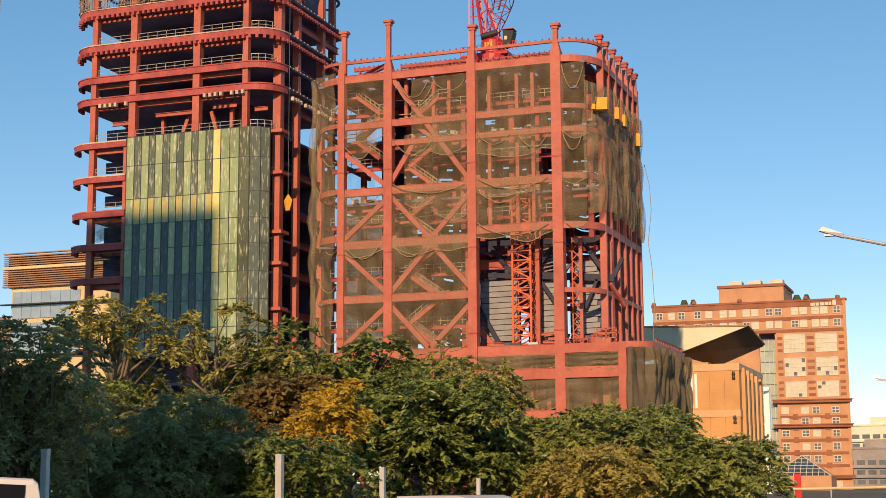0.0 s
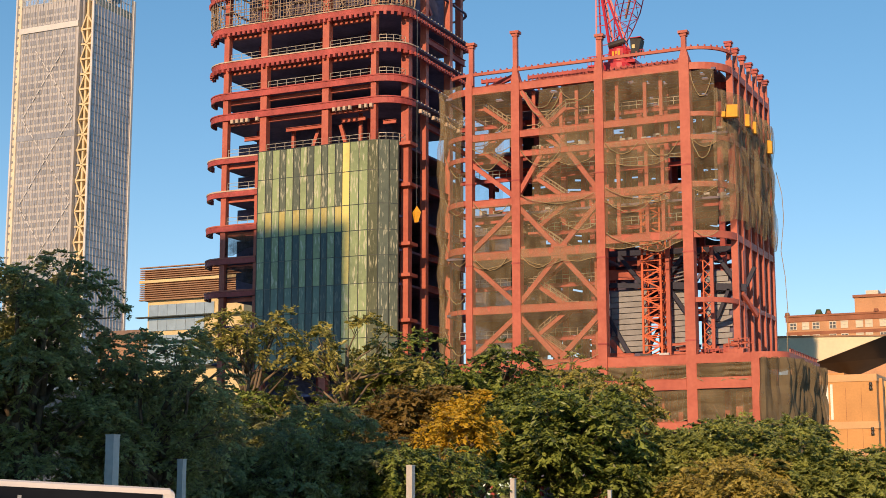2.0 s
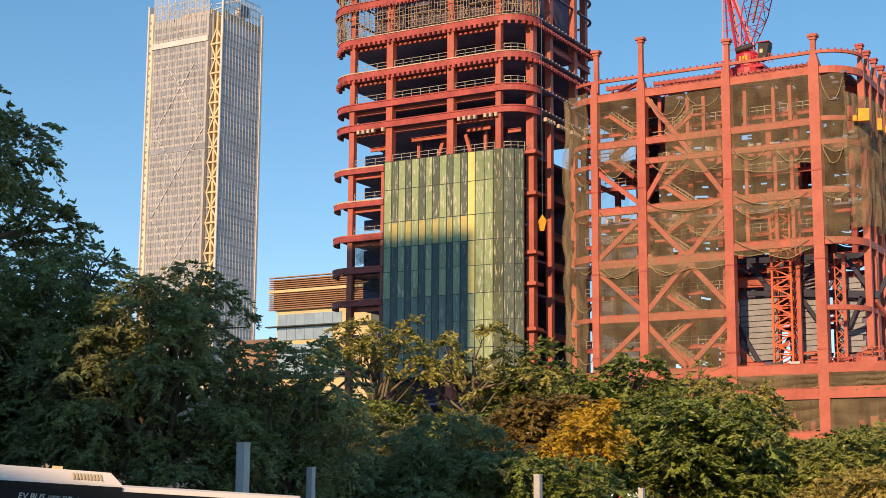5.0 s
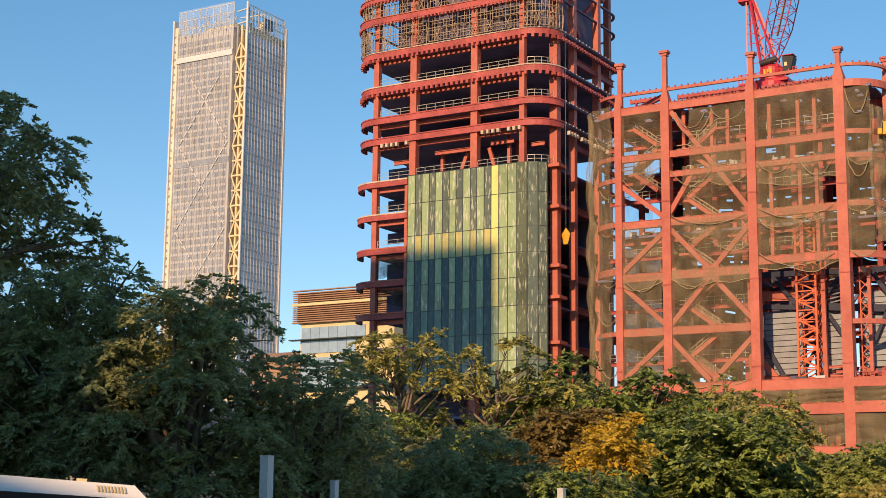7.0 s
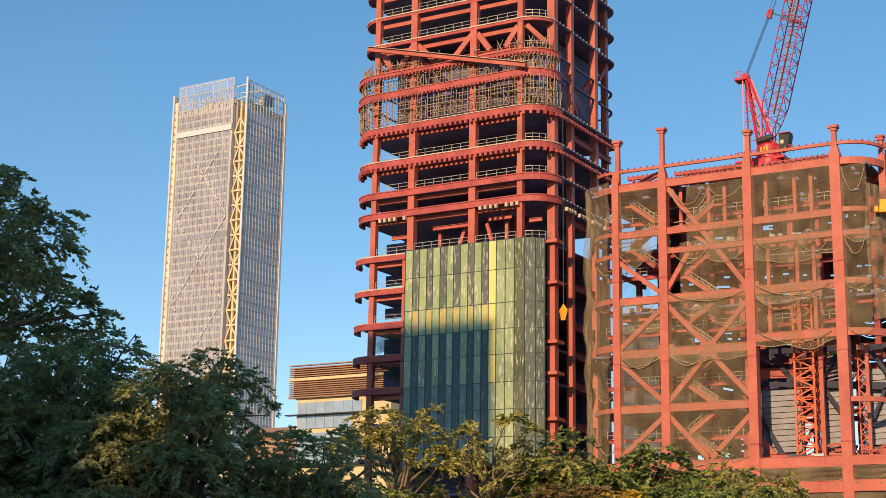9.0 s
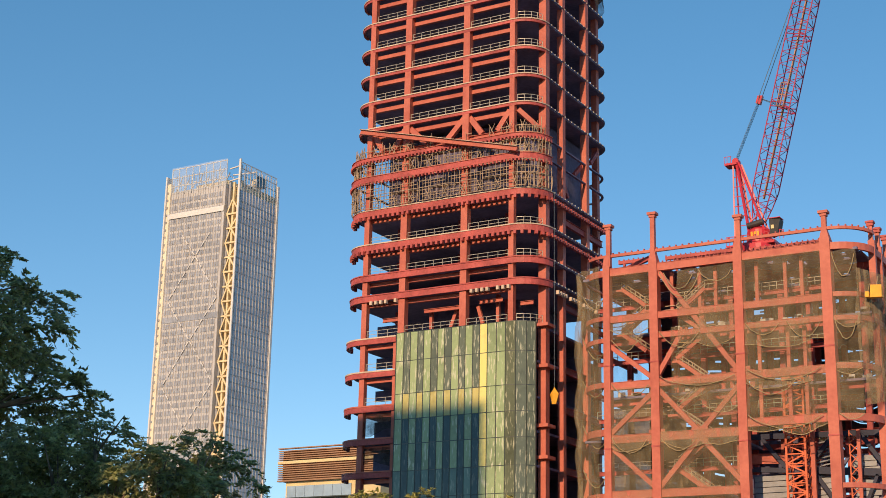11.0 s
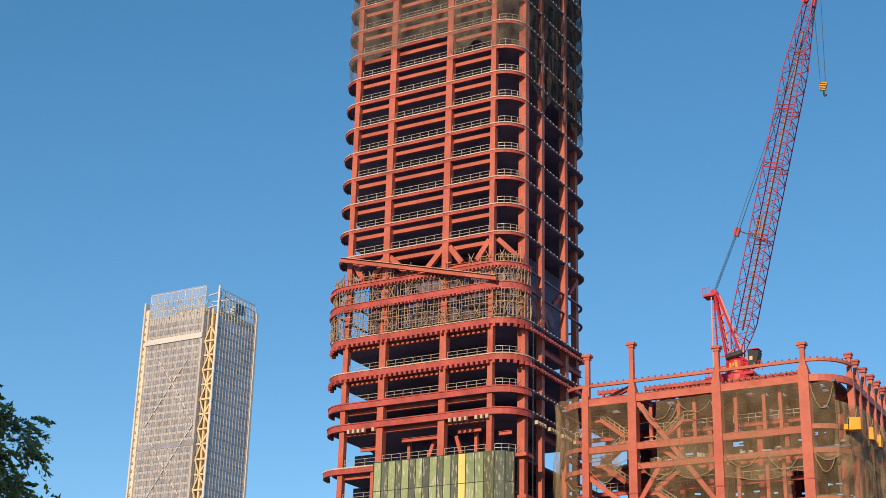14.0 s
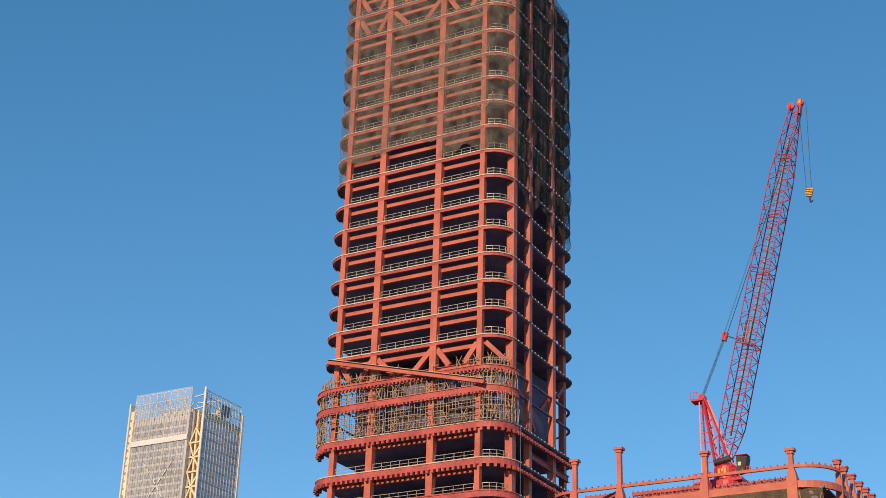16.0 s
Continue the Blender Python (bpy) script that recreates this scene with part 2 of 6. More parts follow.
def drape(geo, pts, z_top, z_bot, sag=0.3, cols=40, rows=24, seed=0, fold=0.18, hem=0.8, storey=0.0):
    """Netting hung along an open line in plan, bellied between its ties and wavy at the hem."""
    cum = [0.0]
    for a, b in zip(pts, pts[1:]):
        cum.append(cum[-1] + math.dist(a, b))
    k = len(geo.v)
    for i in range(cols + 1):
        s = cum[-1] * i / cols
        j = min(max(0, next((q for q, c in enumerate(cum) if c >= s), len(pts) - 1) - 1), len(pts) - 2)
        f = (s - cum[j]) / max(1e-6, cum[j + 1] - cum[j])
        x, y = pts[j][0] + (pts[j + 1][0] - pts[j][0]) * f, pts[j][1] + (pts[j + 1][1] - pts[j][1]) * f
        d = Vector((pts[j + 1][0] - pts[j][0], pts[j + 1][1] - pts[j][1])).normalized()
        low = z_bot + hem * noise.noise(Vector((s * 0.35, seed * 7.1, 3.3))) + hem * 0.5 * math.sin(s * 0.9 + seed)
        for r in range(rows + 1):
            w = r / rows
            z = z_top + (low - z_top) * w
            belly = abs(math.sin(math.pi * (z - 82.8) / storey)) if storey else abs(math.sin(w * math.pi * 3 + seed))
            out = fold * noise.noise(Vector((s * 1.1, z * 0.12, seed))) * 2 + sag * belly * (0.6 + noise.noise(Vector((s * 0.3, z * 0.3, seed + 9))))
            geo.v.append((x + d.y * out, y - d.x * out, z))
    for i in range(cols):
        for r in range(rows):
            a = k + i * (rows + 1) + r
            geo.f.append((a, a + 1, a + rows + 2, a + rows + 1))
    return geo


# ---- ground and street ----
ASPHALT = mat("asphalt", (0.055, 0.054, 0.052), 0.9, 0, 0.25, 0.15, 12, 0.3)
PAVE = mat("paving", (0.3, 0.28, 0.26), 0.85, 0, 0.2, 0.3, 6, 0.2)
SOIL = mat("ground_soil", (0.12, 0.11, 0.08), 0.95, 0, 0.3, 0.02, 2, 0.2)
g = Geo()
g.quad((-3000, -3000, -0.02), (3000, -3000, -0.02), (3000, 3000, -0.02), (-3000, 3000, -0.02))
single("ground", g, SOIL, (0, 0, 0), "bare grey city ground reaching the horizon", "ground", kind="structure")
single("road", Geo().box(-400, 24, -0.02, 400, 47, 0.02), ASPHALT, (0, 0, 0), "wide dark asphalt road", "road", kind="structure")
single("pavement", Geo().box(-400, 47, -0.02, 400, 56, 0.17), PAVE, (0, 0, 0), "pale paved footway with a kerb", "pavement", kind="structure")
single("footway", Geo().box(-60, -8, -0.02, 60, 8, 1.0), PAVE, (0, 0, 0), "raised paved footway", "pavement", kind="structure")

# ---- tower under construction ----
TX0, TX1, TY0, TY1, TR = -121.5, -89.5, 178.2, 204.9, 4.0
LEVELS = [82.8 + 4.317 * i for i in range(13)] + [139.6, 144.0, 148.4]
LOWER = [59.7, 64.4, 69.7]
BASE_LEVELS = [6.0, 11.0, 16.0, 21.0, 26.0, 30.9, 35.6, 40.3, 45.3, 50.2]
tower = thing("skyscraper_under_construction", (-105.5, 191.5, 0), "unfinished high-rise of red primed steel, open floors, partly glazed", "skyscraper")
outline = rounded(TX0, TY0, TX1, TY1, TR)
FRONT_COLS = [(-117.7, 0.85), (-111.3, 1.05), (-101.2, 1.05), (-93.6, 0.8)]
SIDE_COLS = [(181.9, 1.15), (187.0, 0.9), (195.2, 1.0), (201.0, 0.9)]


def railing(zf, xs, y, side=True):
    g = Geo()
    for a, b in zip(xs, xs[1:]):
        a, b = a + 0.6, b - 0.6
        n = max(2, round((b - a) / 1.6))
        for i in range(n + 1):
            x = a + (b - a) * i / n
            g.beam((x, y, zf), (x, y, zf + 1.15), 0.055)
        for h in (0.6, 1.12):
            g.beam((a, y, zf + h), (b, y, zf + h), 0.055)
    if side:
        prev = None
        for ang in range(-80, 1, 16):
            p = (TX1 - TR + 3.5 * math.cos(radians(ang)), TY0 + TR + 3.5 * math.sin(radians(ang)), zf)
            g.beam(p, (p[0], p[1], zf + 1.15), 0.055)
            if prev:
                for h in (0.6, 1.12):
                    g.beam((prev[0], prev[1], zf + h), (p[0], p[1], zf + h), 0.055)
            prev = p
    return g


full = [c for c, _ in FRONT_COLS]
for i, zf in enumerate(LEVELS + LOWER + [56.6]):
    wide = zf < 75
    o = rounded(TX0 - 0.7 * wide, TY0 - 0.25 * wide, TX1 + 0.5 * wide, TY1, TR + 0.5 * wide)
    fl = part("floor", Geo().prism(inset(o, 0.12), zf - 0.32, zf - 0.06), DARK, tower, "steel-deck floor in a dark shade tone")
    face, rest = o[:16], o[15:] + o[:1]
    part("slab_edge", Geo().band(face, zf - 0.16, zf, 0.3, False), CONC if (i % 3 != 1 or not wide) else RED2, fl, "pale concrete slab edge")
    # the side away from the sun gets its shade as a darker edge colour
    part("slab_edge", Geo().band(rest, zf - 0.2, zf - 0.02, 0.3, False), DARK, fl, "slab edge darkened as return-side shade")
    g = Geo()
    for q in range(17):
        y = TY0 + TR + 0.6 + q * 1.12
        g.box(rest[0][0] - 0.02, y, zf - 0.16, rest[0][0] + 0.1, y + 0.12, zf + 0.02)
    tagged(part("edge_clip", g, RAIL, fl, "pale steel clips along the slab edge"), kind="stuff")
    part("edge_beam", Geo().band(inset(face, 0.1, False), zf - (1.0 if wide else 0.58), zf - 0.164, 0.3, False), RED2, fl, "curved red edge beam")
    for a, b in zip(full, full[1:]):
        zb = zf - (1.42 if 62 < zf < 75 else 1.22)
        part("floor_beam", Geo().beam((a + 0.4, TY0 + 1.2, zb), (b - 0.4, TY0 + 1.2, zb), 0.3, 0.62).beam((a + 0.4, TY0 + 1.2, zb - 0.33), (b - 0.4, TY0 + 1.2, zb - 0.33), 0.5, 0.06), RED, fl)
    if wide and not 58 < zf < 61:
        oo = inset(o, -0.05)
        for (ax, ay), (bx, by) in zip(oo, oo[1:]):
            if ay > TY0 + 12 and by > TY0 + 12:
                continue
            ln = math.dist((ax, ay), (bx, by))
            n = max(1, round(ln / 0.84))
            for q in range(n):
                f = (q + 0.5) / n
                x, y = ax + (bx - ax) * f, ay + (by - ay) * f
                d = Vector((bx - ax, by - ay)).normalized()
                if zf > 59 or ((x < -112 or x > -101) and q % 5):
                    part("bracket", Geo().beam((x - d.y * 0.1, y + d.x * 0.1, zf - 1.28), (x + d.x * 0.4 - d.y * 0.1, y + d.y * 0.4 + d.x * 0.1, zf - 1.28), 0.5, 0.54), RED2 if zf > 60 else CONC, fl)
    if zf > 58 and not 69 < zf < 82:
        part("railing", railing(zf, full, TY0 + 0.45), RAIL, fl, "galvanised edge railing")
for zf in BASE_LEVELS:
    fl = part("floor", Geo().prism(rounded(TX0 + 0.2, TY0 + 0.7, TX1 - 0.7, TY1 - 0.3, TR), zf - 0.35, zf - 0.05), DARK, tower, "steel-deck floor in a dark shade tone")
    left = [p for p in rounded(TX0 - 0.9, TY0 - 0.2, TX1, TY1, TR + 0.4, 9)[:10]] + [(-111.9, TY0 - 0.2)]
    if zf > 30:
        part("edge_beam", Geo().band(left, zf - 0.95, zf - 0.22, 0.35, False), RED2, fl, "curved red edge beam")
        part("slab_edge", Geo().band(inset(left, -0.06, False), zf - 0.2, zf, 0.35, False), CONC if zf > 44 else RED, fl, "pale concrete slab edge")
        part("inner_beam", Geo().ibeam((-117.2, TY0 + 0.8, zf - 1.35), (-112.6, TY0 + 0.8, zf - 1.35), 0.4, 0.6), RED, fl, "red inner beam")
        part("inner_panel", Geo().box(-121.0, TY0 + 9, zf + 1.2 + 1.2 * (zf > 39), -111.5, TY0 + 9.2, zf + 4.0), CORE, fl, "dark panel standing for inner shade")
    if 28 < zf < 40:
        part("loose_net", drape(Geo(), [(-117.2, TY0 + 0.7), (-112.4, TY0 + 0.7)], zf + 3.4, zf + 1.0, 0.3, 12, 12, zf, 0.3, 0.9), NET_BLACK, fl, "dark loose net")
    if zf > 38:
        part("railing", railing(zf, full[:2], TY0 + 0.3, False), RAIL, fl, "galvanised edge railing")
for x, w in FRONT_COLS:
    part("column", Geo().box(x - w / 2, TY0 + 0.12, 0, x + w / 2, TY0 + 0.12 + w, 150), RED, tower, "red primed box column")
for i, (y, w) in enumerate(SIDE_COLS):
    part("column", Geo().box(TX1 - w + (-0.15, 0.0, 0.0, -0.9)[i], y - w / 2, 0, TX1 + (-0.15, 0.0, 0.0, -0.9)[i], y + w / 2, 150), RED, tower, "red primed box column")
part("column", Geo().box(-112.45, TY0 + 0.05, 0, -111.75, TY0 + 0.7, 50.2), RED, tower, "red primed box column")
for x in (-117.7, -107, -99):
    for y in (188, 196, 203.8):
        part("column", Geo().box(x - 0.4, y - 0.4, 0, x + 0.4, y + 0.4, 150), RED2, tower)
# core and rear walls coloured dark so the open floors read as shaded
part("core_wall", Geo().box(-112, 188.8, 0, -97, 202, 150), CORE, tower, "lift core darkened as interior shade")
part("core_wall", Geo().box(-114.5, 195.5, 0, -91.5, 203, 48.5), CORE, tower, "rear wall darkened as interior shade")
part("core_wall", Geo().box(-119.5, 190, 0, -112.2, 190.3, 35), CORE, tower, "rear wall darkened as interior shade")
# stub brackets on the corner column and floor girders on the return side
for z in (25.8, 32.0, 36.3, 44.5, 50.3):
    part("bracket", Geo().box(TX1 - 1.6, 180.6, z - 0.35, TX1 + 0.5, 183.0, z + 0.1), RED, tower, "short steel stub")
for z in (25.3, 30.9, 35.3, 39.3, 45.0, 54.2, 60, 66.8):
    g = Geo().ibeam((TX1 - 0.45, 187.0, z), (TX1 - 0.45, 201, z), 0.5, 0.95)
    part("girder", g, RED2, tower, "red plate girder")
for x, z0, z1, lean in ((-108.2, 50.4, 54.3, 0), (-105.3, 50.4, 54.6, 1.6), (-97.3, 50.4, 55.4, 0), (-99.6, 51, 54.0, -0.9)):
    part("prop", Geo().beam((x, TY0 + 3.5, z0), (x + lean, TY0 + 3.5, z1), 0.45, 0.5), RED, tower, "red steel prop")
for x0, x1, z in ((-108.8, -102.2, 53.9), (-99.8, -96.0, 54.3), (-93.2, -91.2, 53.4), (-115.8, -113.2, 53.2)):
    part("loose_beam", Geo().ibeam((x0, TY0 + 2.4, z), (x1, TY0 + 2.4, z), 0.4, 0.55), RED, tower, "red steel beam end")
# belt trusses: short heavy braces from the column heads
for za, zb in ((78.9, 81.7), (140.2, 143.4), (144.6, 147.6)):
    for a, b in zip(full, full[1:]):
        q = (b - a) * 0.27
        part("belt_brace", Geo().beam((a + 0.5, TY0 + 0.7, zb), (a + 0.5 + q, TY0 + 0.7, za), 0.6, 0.8), RED, tower, "red diagonal belt brace")
        part("belt_brace", Geo().beam((b - 0.5, TY0 + 0.7, zb), (b - 0.5 - q, TY0 + 0.7, za), 0.6, 0.8), RED, tower, "red diagonal belt brace")
    part("belt_brace", Geo().beam((-93.0, TY0 + 0.9, zb), (-90.4, TY0 + 2.6, za), 0.6, 0.7), RED, tower, "red diagonal belt brace")
for y0_, y1_, z0_, z1_ in ((194.9, 192.2, 77.6, 75.4), (187.6, 190.0, 74.0, 71.2), (200.4, 198.0, 81.5, 79.0)):
    part("belt_brace", Geo().beam((TX1 - 0.9, y0_, z0_), (TX1 - 0.9, y1_, z1_), 0.45, 0.6), RED2, tower)
for a, b in zip(full, full[1:]):
    part("belt_chord", Geo().ibeam((a + 0.5, TY0 + 0.6, 78.45), (b - 0.5, TY0 + 0.6, 78.45), 0.5, 0.6), RED, tower, "red chord under the braces")
belt = rounded(TX0 - 0.9, TY0 - 0.5, TX1 + 0.4, TY1, TR + 0.6)
for zb, t in ((77.75, 0.5), (74.75, 0.85)):
    gd = part("belt_girder", Geo().band(belt[:16], zb - t, zb, 0.5, False), RED2, tower, "deep red belt girder")
    part("belt_ledge", Geo().band(inset(belt[:16], -0.12, False), zb, zb + 0.08, 0.55, False), RED, gd, "thin red ledge")
    # ledge coloured dark to put the return side in shade
    part("side_ledge", Geo().band(inset(belt, 0.5)[15:] + inset(belt, 0.5)[:1], zb - 0.16, zb, 0.4, False), DARK, gd, "thin ledge darkened for return-side shade")
    g = Geo()
    pts = inset(belt, -0.1)[:16]
    for (ax, ay), (bx, by) in zip(pts, pts[1:]):
        n = max(1, round(math.dist((ax, ay), (bx, by)) / 0.62))
        for q in range(n):
            x, y = ax + (bx - ax) * q / n, ay + (by - ay) * q / n
            g.box(x - 0.13, y - 0.12, zb - t - 0.38, x + 0.13, y + 0.3, zb - t)
    tagged(part("bracket", g, RED2, gd, "row of short brackets"), kind="stuff")
slope = part("sloping_beam", Geo().beam((-118.5, TY0 - 1.1, 81.9), (-92.0, TY0 - 1.1, 74.9), 0.5, 0.62), RED, tower, "long red beam laid aslant over the belt")
# pale strip added as the sunlit upper edge of the beam
part("lit_top_edge", Geo().beam((-118.5, TY0 - 1.2, 82.25), (-92.0, TY0 - 1.2, 75.25), 0.9, 0.07), CONC, slope, "pale strip standing for the sunlit top edge")
# tube scaffolding in the belt: upright frames, ledgers and cross bracing
rnd = random.Random(5)
for z0, z1, out_, far in ((69.7, 73.9, 0.45, 15), (74.8, 77.3, 0.3, 10), (77.8, 79.4, 0.2, 3)):
    g = Geo()
    o = rounded(TX0 - out_, TY0 - out_, TX1 + out_, TY1, TR, 10)
    o = [p for p in o if p[1] < TY0 + far and (p[0] > -110 or p[1] < TY0 + 8)]
    line = []
    for a, b in zip(o, o[1:]):
        n = max(1, round(math.dist(a, b) / 0.95))
        line += [(a[0] + (b[0] - a[0]) * i / n, a[1] + (b[1] - a[1]) * i / n) for i in range(n)]
    for i, (x, y) in enumerate(line):
        skip = z0 > 77 and -112 < x < -93
        if skip and rnd.random() < 0.6:
            continue
        top = z1 + rnd.uniform(-0.5, 0.25)
        g.beam((x, y, z0), (x + rnd.uniform(-.18, .18), y, top), 0.075)
        g.beam((x, y + 0.9, z0), (x, y + 0.9, z1 - 0.3), 0.085)
        if rnd.random() < 0.4:
            g.beam((x + 0.4, y + 0.2, z0), (x + 0.4 + rnd.uniform(-.2, .2), y + 0.2, z0 + rnd.uniform(1.4, 2.6)), 0.07)
        if i + 1 < len(line):
            x2, y2 = line[i + 1]
            if abs(x2 - x) > 3:
                continue
            h = 0.12
            while z0 + h < top:
                if rnd.random() < 0.9:
                    g.beam((x, y - 0.06, z0 + h), (x2, y2 - 0.06, z0 + h + rnd.uniform(-.05, .05)), 0.085)
                    g.beam((x, y + 0.95, z0 + h), (x2, y2 + 0.95, z0 + h), 0.08)
                h += 0.98
            if i % 3 == 0:
                g.beam((x, y - 0.1, z0 + 0.1), (x2, y2 - 0.1, z0 + 1.9), 0.065)
                g.beam((x, y - 0.14, z0 + 1.9), (x2, y2 - 0.14, z0 + 0.1), 0.065)
            if rnd.random() < 0.45 and z0 + 2.0 < top:
                g.box(min(x, x2), min(y, y2) + 0.1, z0 + 1.93, max(x, x2) + 0.05, max(y, y2) + 0.8, z0 + 2.03)
    tagged(part("scaffold", g, BAMBOO, tower, "tube scaffolding with cross bracing"), kind="stuff")
# dark fill added for the shade behind the scaffold
part("belt_shade_fill", Geo().prism(rounded(TX0 + 2.4, TY0 + 6.0, TX1 - 3.0, TY1 - 2, 3), 69.8, 82.0), CORE, tower, "dark fill for the shade behind the scaffold")
# netting on the upper storeys, tied back at every floor
g = drape(Geo(), [(-120.6, TY0 + 6), (-120.6, TY0 + 2.9), (-119.7, TY0 + 0.6), (-117.8, TY0 - 0.2)], 150, 112.5, 0.3, 24, 90, 1, 0.12, 0.8, 4.317)
part("safety_net", g, NET_TOWER, tower, "brown safety net")
for xa, xb, zb, sd in ((-117.9, -111.4, 115.5, 2), (-111.3, -101.3, 117, 3), (-101.2, -93.5, 113.5, 4)):
    part("safety_net", drape(Geo(), [(xa, TY0 - 0.25), (xb, TY0 - 0.25)], 150, zb, 0.25, 22, 80, sd, 0.15, 1.0, 4.317), NET_TOWER, tower, "thin grey-brown safety net")
HEMT = mat("net_edge_rope", (0.30, 0.25, 0.17), 0.9, 0, 0.2, 1, 6, 0)
for xc, zc in ((-100.2, 146.0), (-93.4, 139.0), (-94.0, 130.4), (-93.2, 121.5), (-108.0, 149.0)):
    pts = [(xc - 1.6 + 0.4 * q, TY0 - 0.5, zc - 2.0 * math.sin(math.pi * q / 8) + 0.12 * q) for q in range(9)]
    part("net_hem", Geo().sweep(pts, 0.045, 6), HEMT, tower, "rope looped along the net")
part("safety_net", drape(Geo(), [(-93.5, TY0 - 0.1), (-91.5, TY0 + 0.6), (-89.9, TY0 + 2.2), (-89.4, TY0 + 4)], 150, 113, 0.35, 20, 90, 6, 0.15, 0.8, 4.317), NET_TOWER, tower, "brown safety net")
part("safety_net", drape(Geo(), [(-89.6, TY0 + 4.2), (-89.65, 190), (-89.65, 201), (-90.6, 204)], 150, 106.0, 0.3, 50, 110, 7, 0.2, 3.0, 4.317), NET_BLACK, tower, "dark dense safety net")
part("safety_net", drape(Geo(), [(-90.2, TY0 + 4.2), (-90.2, 203)], 150, 110.0, 0.3, 30, 60, 8, 0.2, 2.0, 4.317), NET_BLACK, tower, "dark dense safety net")

# curtain wall on the lower storeys
GLASS_A = film_glass("green_glass_film", (0.25, 0.31, 0.15), 0.14, 0.8)
GLASS_B = film_glass("dark_green_glass", (0.10, 0.115, 0.075), 0.08, 0.65)
# navy and teal tints deepen the panes below the cast shadow's edge
GLASS_N = film_glass("shaded_navy_glass", (0.02, 0.05, 0.05), 0.06, 0.15)
GLASS_O = film_glass("ochre_film_glass", (0.42, 0.36, 0.12), 0.2, 0.25)
GLASS_T = film_glass("shaded_teal_glass", (0.12, 0.19, 0.14), 0.08, 0.35)
GLASS_Y = film_glass("yellow_film_glass", (0.60, 0.53, 0.17), 0.25, 0.15)
MULL = mat("dark_mullion", (0.06, 0.07, 0.06), 0.4, 0.4, 0.2, 1, 5, 0)
wall = new("curtain_wall")
wall.parent = tower
tagged(wall, "green curtain wall with protective film")
ROWS_Z = [19.5, 23.2, 26.9, 30.6, 34.4, 37.9, 41.5, 46.2, 50.35]
XS = [-111.55, -110.3, -109.2, -108.0, -107.0, -105.8, -104.7, -103.6, -102.5, -101.3, -100.3, -99.1, -98.0, -96.8, -95.4, -94.0]
plan = [(x, TY0 - 0.45) for x in XS]
for a in (18, 36, 52):
    plan.append((-94.0 + 4.7 * math.sin(radians(a)), TY0 + 4.25 - 4.7 * math.cos(radians(a))))
def pane_kind(i, z):
    """Filmed panes alternate with bare ones; shade is painted into low-left and curved-end panes."""
    if i > 14:
        return GLASS_B
    if i % 2 and i < 12:
        return GLASS_B if z > 41 else GLASS_O if z > 37 else GLASS_N
    return GLASS_T if z < 28 and i < 12 else GLASS_A


for j, (z0, z1) in enumerate(zip(ROWS_Z, ROWS_Z[1:])):
    for i, (a, b) in enumerate(zip(plan, plan[1:])):
        g = Geo()
        ins = 0.05
        d = (Vector(b) - Vector(a)).normalized() * ins
        tilt = 0.02 * rnd.uniform(-1, 1)
        p, q = (a[0] + d.x, a[1] + d.y), (b[0] - d.x, b[1] - d.y)
        nx, ny = d.y / ins * 0.06, -d.x / ins * 0.06
        g.hexa([(p[0] + nx, p[1] + ny, z0 + ins), (q[0] + nx, q[1] + ny + tilt, z0 + ins), (q[0], q[1] + tilt, z0 + ins), (p[0], p[1], z0 + ins),
                (p[0] + nx, p[1] + ny, z1 - ins), (q[0] + nx, q[1] + ny + tilt, z1 - ins), (q[0], q[1] + tilt, z1 - ins), (p[0], p[1], z1 - ins)])
        yellow = i == 12 and z0 > 30
        part("glass_panel", g, GLASS_Y if yellow else pane_kind(i, z0), wall)
g = Geo()
for x, y in plan:
    g.box(x - 0.06, y - 0.1, ROWS_Z[0], x + 0.06, y + 0.16, ROWS_Z[-1])
for z in ROWS_Z:
    for a, b in zip(plan, plan[1:]):
        g.beam((*a, z), (*b, z), 0.16, 0.1)
part("railing", railing(50.4, full[1:], TY0 + 0.3), RAIL, tower, "galvanised edge railing")
part("mullion_grid", g, MULL, wall, "dark mullions")
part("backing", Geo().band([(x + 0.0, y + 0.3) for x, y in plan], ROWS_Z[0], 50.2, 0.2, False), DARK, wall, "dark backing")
# small yellow load on a hoist line by the return side
YEL = mat("yellow_bag", (0.75, 0.36, 0.03), 0.6, 0, 0.15, 1, 5, 0.2)
ROPE = mat("steel_rope", (0.10, 0.13, 0.15), 0.5, 0.6, 0.2, 1, 5, 0)
g = Geo()
g.v = [(-88.0, 180.6, 41.2), (-88.65, 180.6, 40.3), (-88.0, 180.1, 40.3), (-87.35, 180.6, 40.3), (-88.0, 181.1, 40.3), (-88.3, 180.5, 38.9), (-87.7, 180.5, 38.9), (-88.0, 180.8, 38.9)]
g.f = [(0, 1, 2), (0, 2, 3), (0, 3, 4), (0, 4, 1), (1, 5, 2), (2, 5, 6), (2, 6, 3), (3, 6, 7), (3, 7, 4), (4, 7, 5), (4, 5, 1), (5, 7, 6)]
load = part("hoisted_load", g, YEL, tower, "yellow diamond-shaped load on a hoist rope")
part("rope", Geo().tube((-88.0, 180.6, 41.2), (-88.0, 180.6, 68.9), 0.03, 5), ROPE, load)

